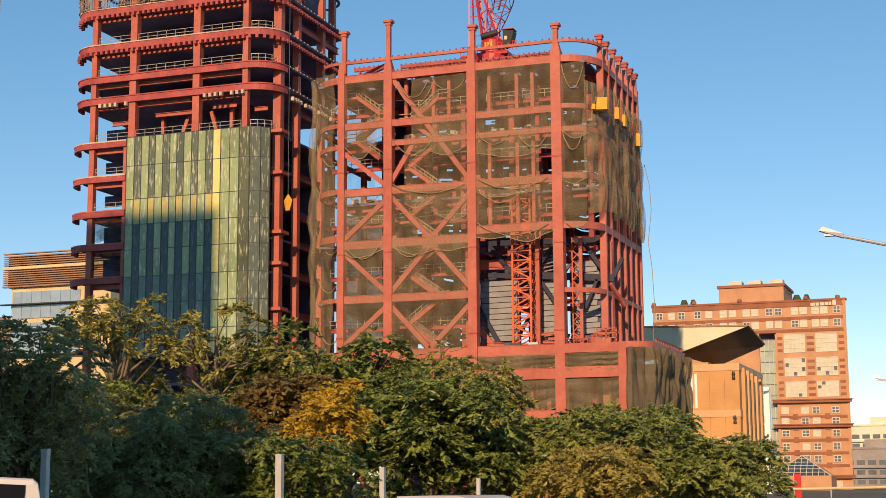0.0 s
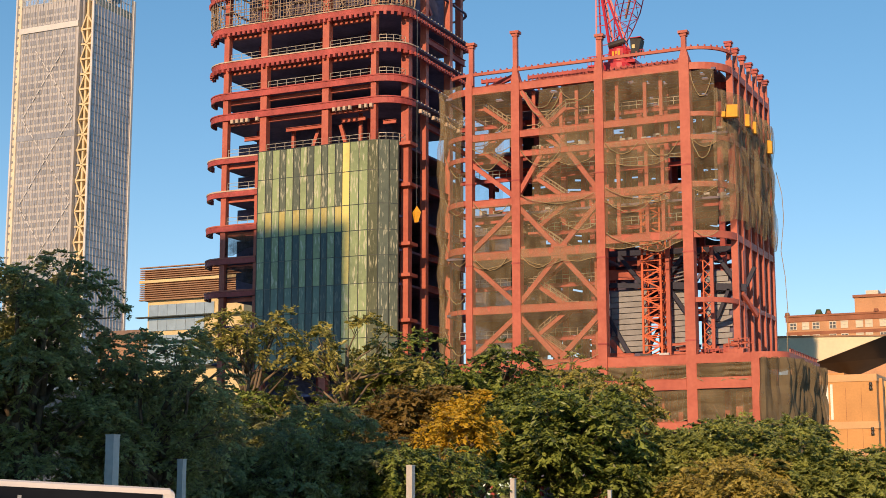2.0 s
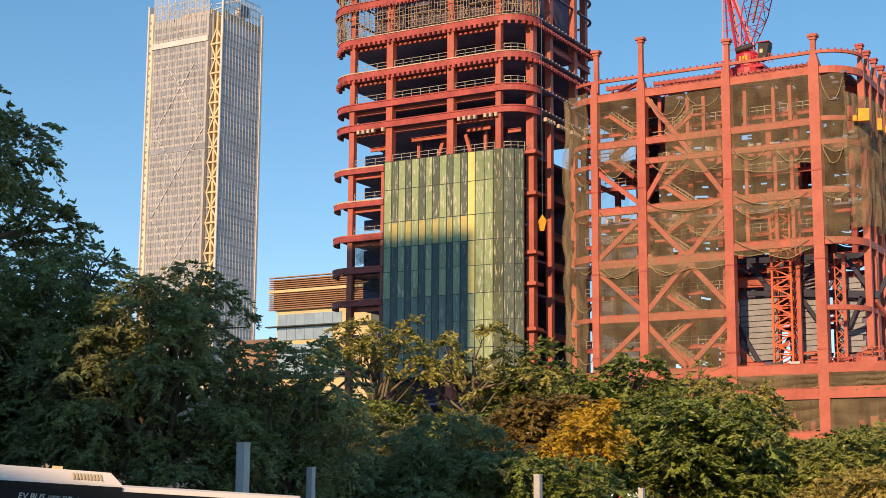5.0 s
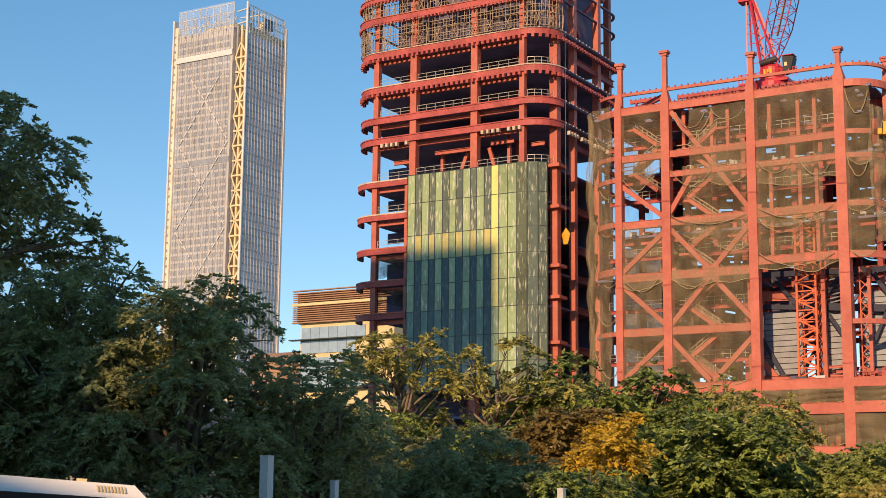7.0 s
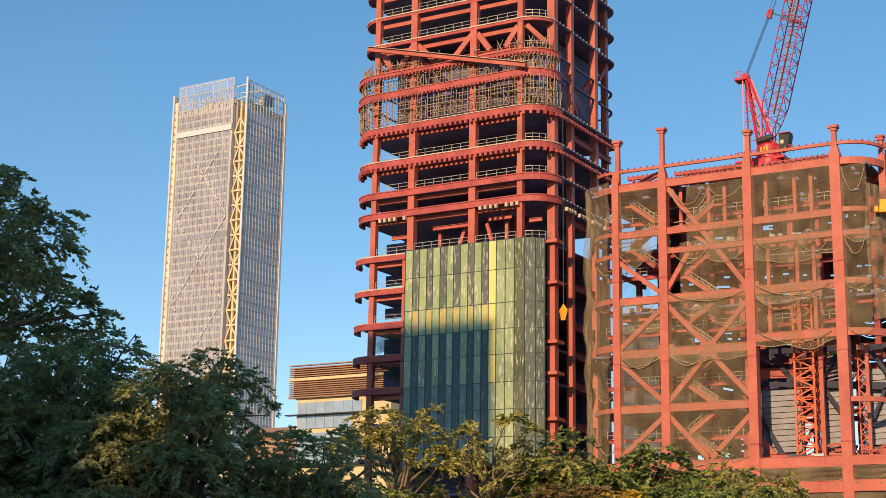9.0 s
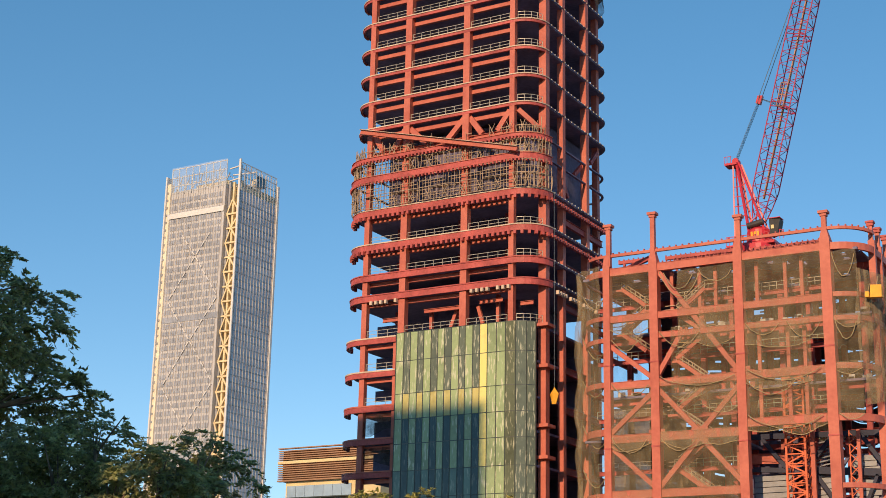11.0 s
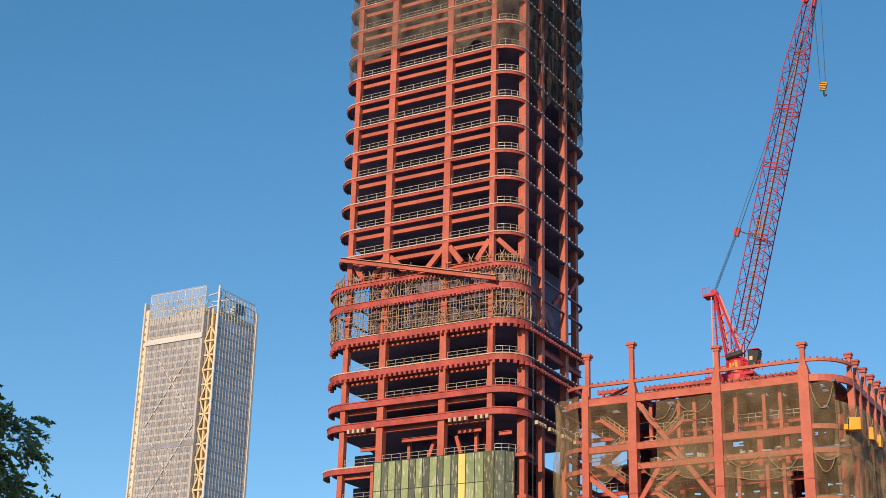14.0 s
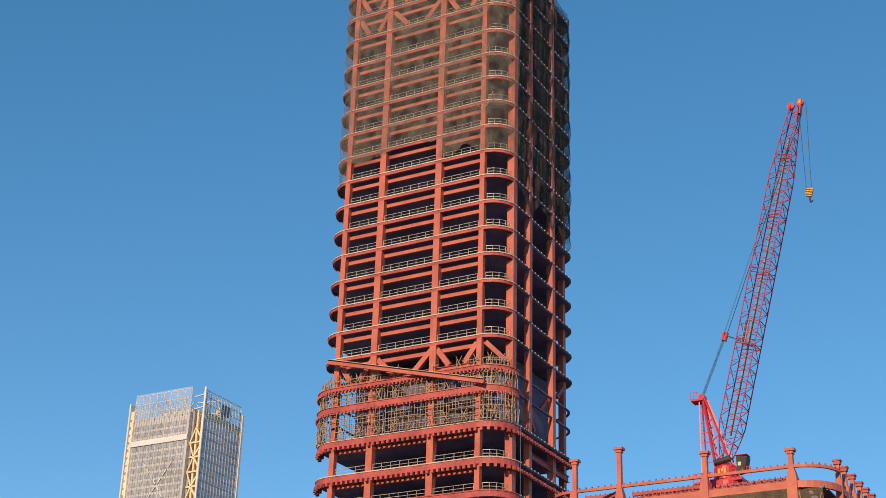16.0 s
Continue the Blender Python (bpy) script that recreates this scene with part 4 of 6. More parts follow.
# nets
HEM = mat("net_hem_rope", (0.33, 0.25, 0.14), 0.9, 0, 0.2, 1, 6, 0)
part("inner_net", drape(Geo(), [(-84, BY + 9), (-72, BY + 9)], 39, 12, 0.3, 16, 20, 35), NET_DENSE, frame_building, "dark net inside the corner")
for xa, xb, zt, zb, m, sd in ((-79.0, -73.4, 55.4, 48.0, NET_THIN, 11), (-79.0, -74.5, 48.8, 46.4, NET_THIN, 41), (-79.0, -73.4, 40.0, 32.6, NET, 42), (-79.0, -73.4, 33.6, 20.2, NET, 43),
                              (-69.5, -61.8, 55.0, 45.5, NET, 12), (-70.5, -66.5, 47.5, 38.5, NET_THIN, 44), (-66.6, -61.8, 49.5, 37.0, NET_THIN, 45), (-72.2, -61.8, 40.4, 32.5, NET, 46), (-72.2, -61.8, 34.0, 19.6, NET, 47),
                              (-60.6, -50.5, 55.4, 44.2, NET, 13), (-60.6, -52.2, 46.8, 39.2, NET, 48), (-60.6, -50.5, 40.8, 33.4, NET, 49),
                              (-49.2, -46.0, 55.0, 46.0, NET, 14), (-49.2, -46.0, 47.0, 40.0, NET_THIN, 50), (-49.2, -46.0, 41.0, 34.6, NET, 51), (-60.6, -50.5, 18.2, 16.6, NET_MID, 15), (-60.6, -50.5, 15.0, 11.4, NET_MID, 16), (-49.2, -42.5, 18.2, 16.6, NET_MID, 17), (-49.2, -42.5, 15.0, 11.4, NET_MID, 18), (-72.0, -61.8, 18.0, 16.4, NET_MID, 52)):
    g = drape(Geo(), [(xa, BY + 0.1), (xb, BY + 0.1)], zt, zb, 0.3, 26, 30, sd, 0.2, 0.5)
    w_ = xb - xa
    # the middle of each net sags below its tied corners
    g.v = [(x, y, z + (z - zt) / (zt - zb) * 0.0 - 0.9 * math.sin(math.pi * (x - xa) / w_) * (zt - z) / (zt - zb)) for x, y, z in g.v]
    n_ = part("safety_net", g, m, frame_building, "sagging brown safety net")
    hem = Geo()
    edge = [g.v[q * 31 + 30] for q in range(27)]
    for a, b in zip(edge, edge[1:]):
        hem.beam(a, b, 0.07, 0.08)
    part("net_hem", hem, HEM, n_, "tan rope hem")
arcl = [(-85.2, 204)] + [(-79.5 - 5.7 * math.cos(radians(a)), BY + 5.1 - 5.7 * math.sin(radians(a))) for a in range(0, 85, 12)]
part("safety_net", drape(Geo(), [(-85.3, 204.5), (-85.3, 186)], 55.5, 12.0, 0.4, 24, 30, 24, 0.3, 1.0), NET_THIN, frame_building, "thin net on the narrow gap side")
part("safety_net", drape(Geo(), arcl[1:], 56.5, 17.0, 0.7, 40, 50, 21, 0.5, 1.5), NET, frame_building, "bulging brown safety net")
for k in range(6):
    z0 = 54.0 - k * 6.0
    pts = [(-84.6 + 0.75 * q, BY + 3.4 - 0.42 * q, z0 - 2.6 * math.sin(math.pi * q / 7) - 0.25 * q * (k % 2)) for q in range(8)]
    part("net_hem", Geo().sweep(pts, 0.07, 6), HEM, frame_building, "tan rope looped along the net")
swag = random.Random(21)
for xa, xb, z, sag in ((-71.8, -66.2, 55.0, 3.4), (-71.2, -67.2, 54.8, 2.2), (-66.4, -62.0, 54.6, 1.5), (-60.4, -56.0, 47.0, 1.6), (-55.0, -50.8, 46.6, 1.9), (-60.4, -51.0, 41.0, 1.5), (-60.4, -54.2, 39.6, 1.8),
                       (-72.0, -66.5, 47.0, 2.0), (-78.8, -73.6, 40.6, 1.6), (-72.0, -62.0, 41.0, 1.3), (-49.0, -46.4, 46.2, 2.3), (-49.0, -46.2, 54.8, 3.0), (-60.4, -51.0, 35.2, 1.7), (-72.0, -67.5, 33.0, 1.4), (-78.8, -74.0, 33.4, 1.8)):
    pts = [(xa + (xb - xa) * q / 12, BY - 0.25, z - sag * math.sin(math.pi * q / 12) ** 0.8 + swag.uniform(-.08, .08) - 0.5 * q / 12) for q in range(13)]
    part("net_hem", Geo().sweep(pts, 0.055, 6), HEM, frame_building, "tan rope along a net fold")
arcr = [(-46.6, BY + 1.2), (-45.2, BY + 3), (-44.5, BY + 5), (-44.4, 190), (-44.4, 198), (-44.6, 205)]
part("safety_net", drape(Geo(), arcr, 52.8, 36.0, 0.35, 60, 40, 22, 0.35, 1.2), NET_SIDE, frame_building, "dark bulging safety net")
part("safety_net", drape(Geo(), [(-41.4, BY - 0.3)] + inset(pod[1:], -0.25, False)[1:], 18.7, 4.0, 0.5, 90, 30, 23, 0.75, 0.6), NET_POD, frame_building, "dark bulging safety net")
for x, y, z, wx, hz_ in ((-44.25, 181.0, 49.8, 0.75, 0.8), (-45.3, 180.8, 49.4, 0.25, 0.35), (-43.9, 187.5, 50.0, 0.3, 0.8), (-43.9, 191.3, 49.9, 0.28, 0.8), (-43.9, 199.8, 49.1, 0.35, 0.9)):
    g = Geo().hexa([(x - wx, y - .5, z - hz_), (x + wx * .9, y - .5, z - hz_ * 1.1), (x + wx * .9, y + .5, z - hz_), (x - wx, y + .5, z - hz_), (x - wx * .9, y - .4, z + hz_), (x + wx * .95, y - .4, z + hz_ * .85), (x + wx * .8, y + .4, z + hz_), (x - wx * .9, y + .4, z + hz_)])
    bag = part("hanging_bag", g, YEL, frame_building, "yellow bag tied to the net")
    part("tie", Geo().tube((x, y, z + hz_ * 0.9), (x + 0.1, y + 0.6, z + hz_ + 1.2), 0.05, 6), HEM, bag)
g = Geo()
cab = [(-44.2, 204.5, 46.5), (-43.6, 204.8, 43.5), (-43.5, 205, 40.0), (-44.0, 204.8, 35.5), (-43.6, 205, 32.0), (-43.4, 205, 27.0), (-43.8, 205, 20.0)]
for a, b in zip(cab, cab[1:]):
    g.tube(a, b, 0.05, 6)
part("hanging_cable", g, HEM, frame_building, "loose hanging cable")
# odds and ends on the open deck
for i in range(16):
    x, y = rnd.uniform(-62, -46), rnd.uniform(BY + 2, BY + 10)
    part("stacked_steel", Geo().box(x, y, 18.5, x + rnd.uniform(0.6, 2.6), y + 0.5, 18.5 + rnd.uniform(0.4, 1.6)), (RED2, DECK, RED, CAB_)[i % 4], frame_building, "steel stacked on the deck")
g = Geo()
for i in range(12):
    g.beam((-49.2 + i * 0.45, BY + 0.6, 18.6), (-49.2 + i * 0.45, BY + 0.6, 20.0), 0.06)
g.beam((-49.2, BY + 0.6, 20.0), (-44.2, BY + 0.6, 20.0), 0.06).beam((-49.2, BY + 0.6, 19.4), (-44.2, BY + 0.6, 19.4), 0.06)
part("deck_railing", g, RED, frame_building, "red deck railing")

# ---- luffing crane on the roof ----
CRY = 186.0
crane = thing("luffing_crane", (-60.2, CRY, 57.0), "red luffing tower crane with a raised lattice jib", "crane")
k = CRY / 200.0


def cz(z):
    return EYE + (z - EYE) * k


part("slew_base", Geo().tube((-60.6, CRY, 55.2), (-60.6, CRY, 58.0), 1.7, 20).tube((-60.6, CRY, 58.0), (-60.6, CRY, 58.8), 2.3, 20), CRANE_RED, crane, "round slewing base", False)
part("machine_deck", Geo().box(-63.4, CRY - 1.6, 58.8, -57.9, CRY + 1.6, 59.2), CRANE_RED, crane)
house = part("machine_house", Geo().tube((-60.4, CRY, 59.2), (-60.4, CRY, 60.9), 1.75, 24, 1.6).tube((-60.4, CRY, 60.9), (-60.4, CRY, 61.5), 1.6, 24, 0.9), CRANE_RED, crane, "round red winch drum housing")
part("winch", Geo().tube((-61.6, CRY - 1.2, 61.5), (-59.4, CRY - 1.2, 61.9), 0.42, 14), mat("winch_grease", (0.06, 0.05, 0.05), 0.5, 0.3, 0.3, 1, 5, 0), house, "dark winch drum")
for q in range(3):
    part("marking", Geo().box(-61.0 + q * 0.42, CRY - 1.80, 59.75, -60.72 + q * 0.42, CRY - 1.70, 60.5), YEL, house, "yellow bar of painted marking")
part("counter_deck", Geo().box(-64.6, CRY - 1.2, 58.9, -62.2, CRY + 1.2, 59.15).beam((-64.4, CRY, 58.9), (-62, CRY, 58.0), 0.3), CRANE_RED, crane)
for xa, xb, y in ((-64.6, -62.2, CRY - 1.2), (-59.2, -56.6, CRY - 1.7)):
    g = Geo()
    for q in range(6):
        x = xa + (xb - xa) * q / 5
        g.beam((x, y, 59.1), (x, y, 60.3), 0.07)
    g.beam((xa, y, 60.3), (xb, y, 60.3), 0.08).beam((xa, y, 59.7), (xb, y, 59.7), 0.07)
    part("deck_railing", g, CRANE_RED, crane, "thin red railing")
CAB = mat("cab_dark", (0.03, 0.03, 0.032), 0.6, 0.2, 0.3, 1, 4, 0)
cabin = part("cabin", Geo().hexa([(-58.3, CRY - 2.0, 59.6), (-57.3, CRY - 2.0, 59.9), (-57.3, CRY - 0.5, 59.9), (-58.3, CRY - 0.5, 59.6), (-58.4, CRY - 2.0, 61.9), (-56.9, CRY - 2.0, 61.7), (-56.9, CRY - 0.5, 61.7), (-58.4, CRY - 0.5, 61.9)]), CAB, crane, "dark glazed cab")
# cream colour paints the light caught by the cab glass
part("cab_window", Geo().box(-58.15, CRY - 2.06, 60.5, -57.75, CRY - 2.0, 61.0), YELC, cabin, "pane coloured cream for caught light")
part("cab_roof", Geo().box(-58.5, CRY - 2.1, 61.9, -56.9, CRY - 0.4, 62.0), CRANE_RED, cabin)
foot, tip = Vector((-60.35, CRY, cz(67.0))), Vector((-47.3, CRY, cz(121.0)))
ax = (tip - foot).normalized()
side = ax.cross(Vector((0, 1, 0))).normalized()
L = (tip - foot).length
# crane red shifted to purple for bluish shade and sky on thin bars
JIBRED = mat("jib_shade_red", (0.35, 0.03, 0.075), 0.45, 0, 0.2, 0.6, 5, 0)
jib = new("jib")
jib.parent = crane
tagged(jib, "red lattice jib")


def jp(s, a, b):
    """A point of the jib: s along it, a and b across."""
    w = 1.35 * min(1.0, 0.5 + s * 7.0, 0.45 + (1 - s) * 2.6)
    return foot + ax * (L * s) + side * (a * w) + Vector((0, b * w, 0))


for a, b in ((-1, -1), (-1, 1), (1, -1), (1, 1)):
    g = Geo().sweep([jp(i / 24, a, b) for i in range(25)], 0.085, 6)
    part("chord", g, JIBRED, jib)
g = Geo()
N = 30
for i in range(N):
    s0, s1 = i / N, (i + 1) / N
    for b in (-1, 1):
        g.tube(jp(s0, -1, b), jp((s0 + s1) / 2, 1, b), 0.045, 5)
        g.tube(jp((s0 + s1) / 2, 1, b), jp(s1, -1, b), 0.045, 5)
    for a in (-1, 1):
        g.tube(jp(s0, a, -1 if i % 2 else 1), jp(s1, a, 1 if i % 2 else -1), 0.045, 5)
    g.tube(jp(s0, -1, -1), jp(s0, -1, 1), 0.06, 5)
    if i in (9, 15, 20, 25):
        for b in (-1, 1):
            g.tube(jp(s0, -1, b), jp(s0, 1, b), 0.07, 6)
            g.tube(jp(s0 + 0.012, -1, b), jp(s0 + 0.012, 1, b), 0.07, 6)
part("lacing", g, JIBRED, jib)
CAGE = mat("walkway_mesh", (0.35, 0.18, 0.12), 0.7, 0.2, 0.4, 0.6, 5, 0)
part("walkway", Geo().beam(foot + ax * 3, foot + ax * (L - 5), 0.5, 0.15), CAGE, jib, "rusty jib walkway")
part("jib_head", Geo().beam(tip - ax * 1.2 - side * 0.7, tip + ax * 1.1 - side * 0.55, 0.9, 0.5).tube(tip + Vector((0.7, -0.25, 0.5)), tip + Vector((0.7, 0.25, 0.5)), 0.5, 14), CRANE_RED, jib, "jib head with sheaves")
part("sheave", Geo().tube(tip + Vector((-0.7, -0.2, 0.2)), tip + Vector((-0.7, 0.2, 0.2)), 0.55, 14), CRANE_RED, jib)
part("head_stripe", Geo().beam(tip + ax * 0.3 - side * 0.62 + Vector((0, -0.48, 0)), tip + ax * 0.9 - side * 0.58 + Vector((0, -0.48, 0)), 0.05, 0.3), YEL, jib, "yellow stripe on the jib head")
cage = Geo()
for q in range(5):
    cage.beam(jp(0.30 + q * 0.016, -0.35, -1.05), jp(0.30 + q * 0.016, 0.35, -1.05), 0.1)
for a in (-0.35, 0.0, 0.35):
    cage.beam(jp(0.30, a, -1.05), jp(0.364, a, -1.05), 0.22, 0.1)
part("jib_platform", cage, CAGE, jib, "rusty platform cage on the jib")
atop = Vector((-63.3, CRY, cz(76.0)))
g = Geo()
for b in (-1.1, 1.1):
    g.beam((-63.4, CRY + b, 59.2), atop + Vector((-0.2, b * .5, 0)), 0.16)
    g.beam((-61.2, CRY + b, 59.2), atop + Vector((0.3, b * .5, 0)), 0.3)
    g.beam((-59.3, CRY + b, 60.8), atop + Vector((0.6, b * .5, 0)), 0.24)
for i in range(7):
    f = 0.1 + i * 0.12
    pa = Vector((-63.4, CRY - 1.1, 59.2)).lerp(atop + Vector((-.2, -.55, 0)), f)
    pb = Vector((-61.2, CRY - 1.1, 59.2)).lerp(atop + Vector((.3, -.55, 0)), f)
    pc = Vector((-59.3, CRY - 1.1, 60.8)).lerp(atop + Vector((.6, -.55, 0)), f)
    g.beam(pa, pb, 0.09)
    if i % 2:
        g.beam(pb, pc, 0.13)
    g.beam(pb, pb + Vector((0, 2.0 * (1 - f * 0.5), 0)), 0.1)
for q in (-1.3, -0.9, -0.4):
    g.beam((atop.x + q, CRY - 0.9, atop.z), (atop.x + q, CRY - 0.9, atop.z + 0.9), 0.06)
g.beam((atop.x - 1.3, CRY - 0.9, atop.z + 0.9), (atop.x - 0.3, CRY - 0.9, atop.z + 0.9), 0.06)
g.box(atop.x - 1.3, CRY - 0.9, atop.z - 0.3, atop.x + 0.4, CRY + 0.9, atop.z)
g.tube(atop + Vector((0.1, -0.5, 0.3)), atop + Vector((0.1, 0.5, 0.3)), 0.45, 12)
part("a_frame", g, CRANE_RED, crane, "red A-frame")
link = Vector((-59.6, CRY, cz(85.4)))
g = Geo()
for b in (-0.35, -0.1, 0.15, 0.4):
    g.tube(atop + Vector((0, b, 0.3)), link + Vector((0, b, 0)), 0.03, 5)
part("luffing_rope", g, ROPE, crane)
g = Geo()
for b in (-0.5, 0.5):
    g.tube(link + Vector((0, b, 0)), jp(0.965, -1, b), 0.05, 5)
    g.tube(link + Vector((0.3, b * .3, 0)), jp(0.30, -1, b), 0.04, 5)
part("pendant_rope", g, ROPE, crane)
part("pulley_block", Geo().hexa([link + Vector(q) for q in ((-.5, -.3, -.5), (.1, -.3, -.8), (.1, .3, -.8), (-.5, .3, -.5), (-.2, -.3, .5), (.5, -.3, .4), (.5, .3, .4), (-.2, .3, .5))]), CRANE_RED, crane, "red bridle block")
hk = Vector((-46.4, CRY, cz(106.0)))
part("hoist_rope", Geo().tube(tip + Vector((1.5, 0, 0.4)), hk + Vector((0.35, 0, 0.8)), 0.05, 5).tube(tip + Vector((0.4, 0, 0)), hk + Vector((-0.35, 0, 0.8)), 0.05, 5), ROPE, crane)
hook = part("hook_block", Geo().hexa([hk + Vector(q) for q in ((-.5, -.22, -.4), (.3, -.22, -.7), (.3, .22, -.7), (-.5, .22, -.4), (-.35, -.22, .7), (.6, -.22, .45), (.6, .22, .45), (-.35, .22, .7))]), YEL, crane, "yellow and black striped hook block")
BLK = mat("black_paint", (0.03, 0.03, 0.03), 0.5, 0, 0.3, 1, 5, 0)
for q in (-0.28, 0.1, 0.46):
    part("stripe", Geo().beam(hk + Vector((-0.44, -0.25, q + 0.08)), hk + Vector((0.44, -0.25, q - 0.2)), 0.03, 0.17), BLK, hook)
part("hook", Geo().tube(hk + Vector((0, 0, -0.7)), hk + Vector((0.1, 0, -1.5)), 0.12, 8).tube(hk + Vector((0.1, 0, -1.5)), hk + Vector((0.45, 0, -1.3)), 0.1, 8), BLK, hook)

# ---- distant glass skyscraper ----
# cladding and window greys are lightened to carry the tower's distance haze
GREY = mat("haze_grey_cladding", (0.48, 0.465, 0.46), 0.5, 0.1, 0.12, 0.05, 0.6, 0)
GREYD = mat("grey_window_glass", (0.34, 0.34, 0.355), 0.25, 0.2, 0.3, 0.06, 0.6, 0)
FIN = mat("white_fin", (0.64, 0.615, 0.59), 0.5, 0.1, 0.1, 0.1, 1, 0)
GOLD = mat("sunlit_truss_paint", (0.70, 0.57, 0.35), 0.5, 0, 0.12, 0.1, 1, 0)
CREAMY = mat("cream_edge_cladding", (0.70, 0.62, 0.48), 0.5, 0, 0.12, 0.1, 1, 0)
MAUVE = mat("mauve_grey_glass", (0.46, 0.44, 0.48), 0.3, 0.2, 0.2, 0.05, 0.5, 0)
GX0, GX1, GX2, GYF, GYB, GZ = -528.0, -487.3, -477.4, 600.0, 632.0, 270.0
sk = thing("distant_skyscraper", (-502, 616, 0), "tall pale grey glass skyscraper with a gold corner truss", "skyscraper")
part("facade", Geo().box(GX0 + 3, GYF, 0, GX1, GYB, 257), GREY, sk, "grey front lightened for haze")
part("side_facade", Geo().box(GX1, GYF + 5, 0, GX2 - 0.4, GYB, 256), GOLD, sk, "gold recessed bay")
part("side_wall", Geo().box(GX2 - 0.4, GYF - 0.5, 0, GX2, GYB, 252), MAUVE, sk, "mauve-grey glazed side")
win = Geo()
FH = 3.9
for r_ in range(10, 65):
    z = r_ * FH
    if r_ in (28, 29, 47) or z > 250:
        part("dark_floor_band", Geo().box(GX0 + 3.2, GYF - 0.25, z, GX1 - 0.2, GYF - 0.1, z + FH * 0.8), GREYD, sk, "dark plant-floor band")
        continue
    for c in range(7):
        x = GX0 + 4.2 + c * 5.1
        for q in range(3):
            win.box(x + q * 1.45, GYF - 0.22, z + 0.7, x + q * 1.45 + 0.95, GYF - 0.05, z + 3.2)
ob = part("window_band", win, GREYD, sk, "rows of small dark windows")
tagged(ob, kind="stuff")
part("pale_floor_band", Geo().box(GX0 + 2, GYF - 0.7, 241.5, GX1, GYF - 0.05, 244.5), FIN, sk, "bright horizontal band")
g = Geo()
for c in range(22):
    x = GX0 + 3.4 + c * 1.7
    g.box(x, GYF - 0.35, 30, x + 0.12, GYF - 0.02, 266)
tagged(part("mullion", g, GREY, sk, "fine grey mullions"), kind="stuff")
for x0, z0, x1, z1 in ((-514.8, 231.7, -504.6, 218.4), (-495.2, 231.0, -504.6, 218.4), (-504.6, 218.4, -521.2, 195.6), (-504.6, 218.4, -488.2, 195.2), (-521.2, 195.0, -504.8, 172.4), (-488.2, 194.6, -504.8, 172.4),
                       (-504.8, 172.4, -521.2, 149.4), (-504.8, 172.4, -488.2, 149.4), (-521.2, 148.6, -504.8, 126.2), (-488.2, 148.6, -504.8, 126.2), (-504.8, 126.2, -521.2, 103), (-504.8, 126.2, -488.2, 103)):
    a, b = Vector((x0, GYF - 0.7, z0)), Vector((x1, GYF - 0.7, z1))
    n = max(2, round((b - a).length / 4.6))
    for q in range(n):
        part("cross_brace", Geo().beam(a.lerp(b, (q + 0.12) / n), a.lerp(b, (q + 0.78) / n), 0.2, 0.5), FIN, sk, "pale cross brace behind the windows")
part("edge_fin", Geo().box(GX0, GYF - 1.5, 0, GX0 + 0.9, GYF + 3, 266), FIN, sk, "white edge fin")
part("edge_strip", Geo().box(GX0 + 0.9, GYF - 0.4, 0, GX0 + 3, GYF + 2, 262), CREAMY, sk, "pale cream edge strip")
g = Geo()
for i in range(62):
    g.box(GX0 + 0.9, GYF - 0.7, i * 4.2, GX0 + 1.7, GYF - 0.38, i * 4.2 + 1.2)
tagged(part("vent_slot", g, GREYD, sk), kind="stuff")
# gold corner truss
for x in (GX1 + 0.8, GX1 + 3.6, GX2 - 0.9):
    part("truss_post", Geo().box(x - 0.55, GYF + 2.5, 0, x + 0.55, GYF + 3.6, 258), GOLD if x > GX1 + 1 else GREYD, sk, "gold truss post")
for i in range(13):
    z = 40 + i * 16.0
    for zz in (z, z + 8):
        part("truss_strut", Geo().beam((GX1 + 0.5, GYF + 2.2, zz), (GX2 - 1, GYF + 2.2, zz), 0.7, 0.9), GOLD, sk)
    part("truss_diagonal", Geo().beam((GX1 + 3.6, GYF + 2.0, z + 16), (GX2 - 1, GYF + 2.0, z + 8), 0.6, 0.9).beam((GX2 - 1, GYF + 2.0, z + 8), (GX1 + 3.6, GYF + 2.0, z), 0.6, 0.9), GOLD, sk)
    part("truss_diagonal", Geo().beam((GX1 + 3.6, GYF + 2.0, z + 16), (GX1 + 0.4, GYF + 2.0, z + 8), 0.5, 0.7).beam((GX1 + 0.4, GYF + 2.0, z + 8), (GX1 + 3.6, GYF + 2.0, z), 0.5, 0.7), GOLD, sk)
# side mullions and floor lines
g = Geo()
for i in range(13):
    y = GYF + 0.2 + i * 2.6
    g.box(GX2, y, 0, GX2 + 0.35, y + 0.3, 266)
tagged(part("side_mullion", g, GREY, sk), kind="stuff")
g = Geo()
for i in range(64):
    g.box(GX2, GYF, i * FH, GX2 + 0.22, GYB, i * FH + 0.6)
tagged(part("side_floor_line", g, GREYD, sk), kind="stuff")
part("side_edge_fin", Geo().box(GX2 - 0.6, GYF - 1.3, 0, GX2 + 0.5, GYF - 0.5, 269), FIN, sk, "pale gold edge fin")
part("side_edge_fin", Geo().box(GX2 - 0.3, GYB, 0, GX2 + 0.9, GYB + 1.5, 263), FIN, sk, "white edge fin")
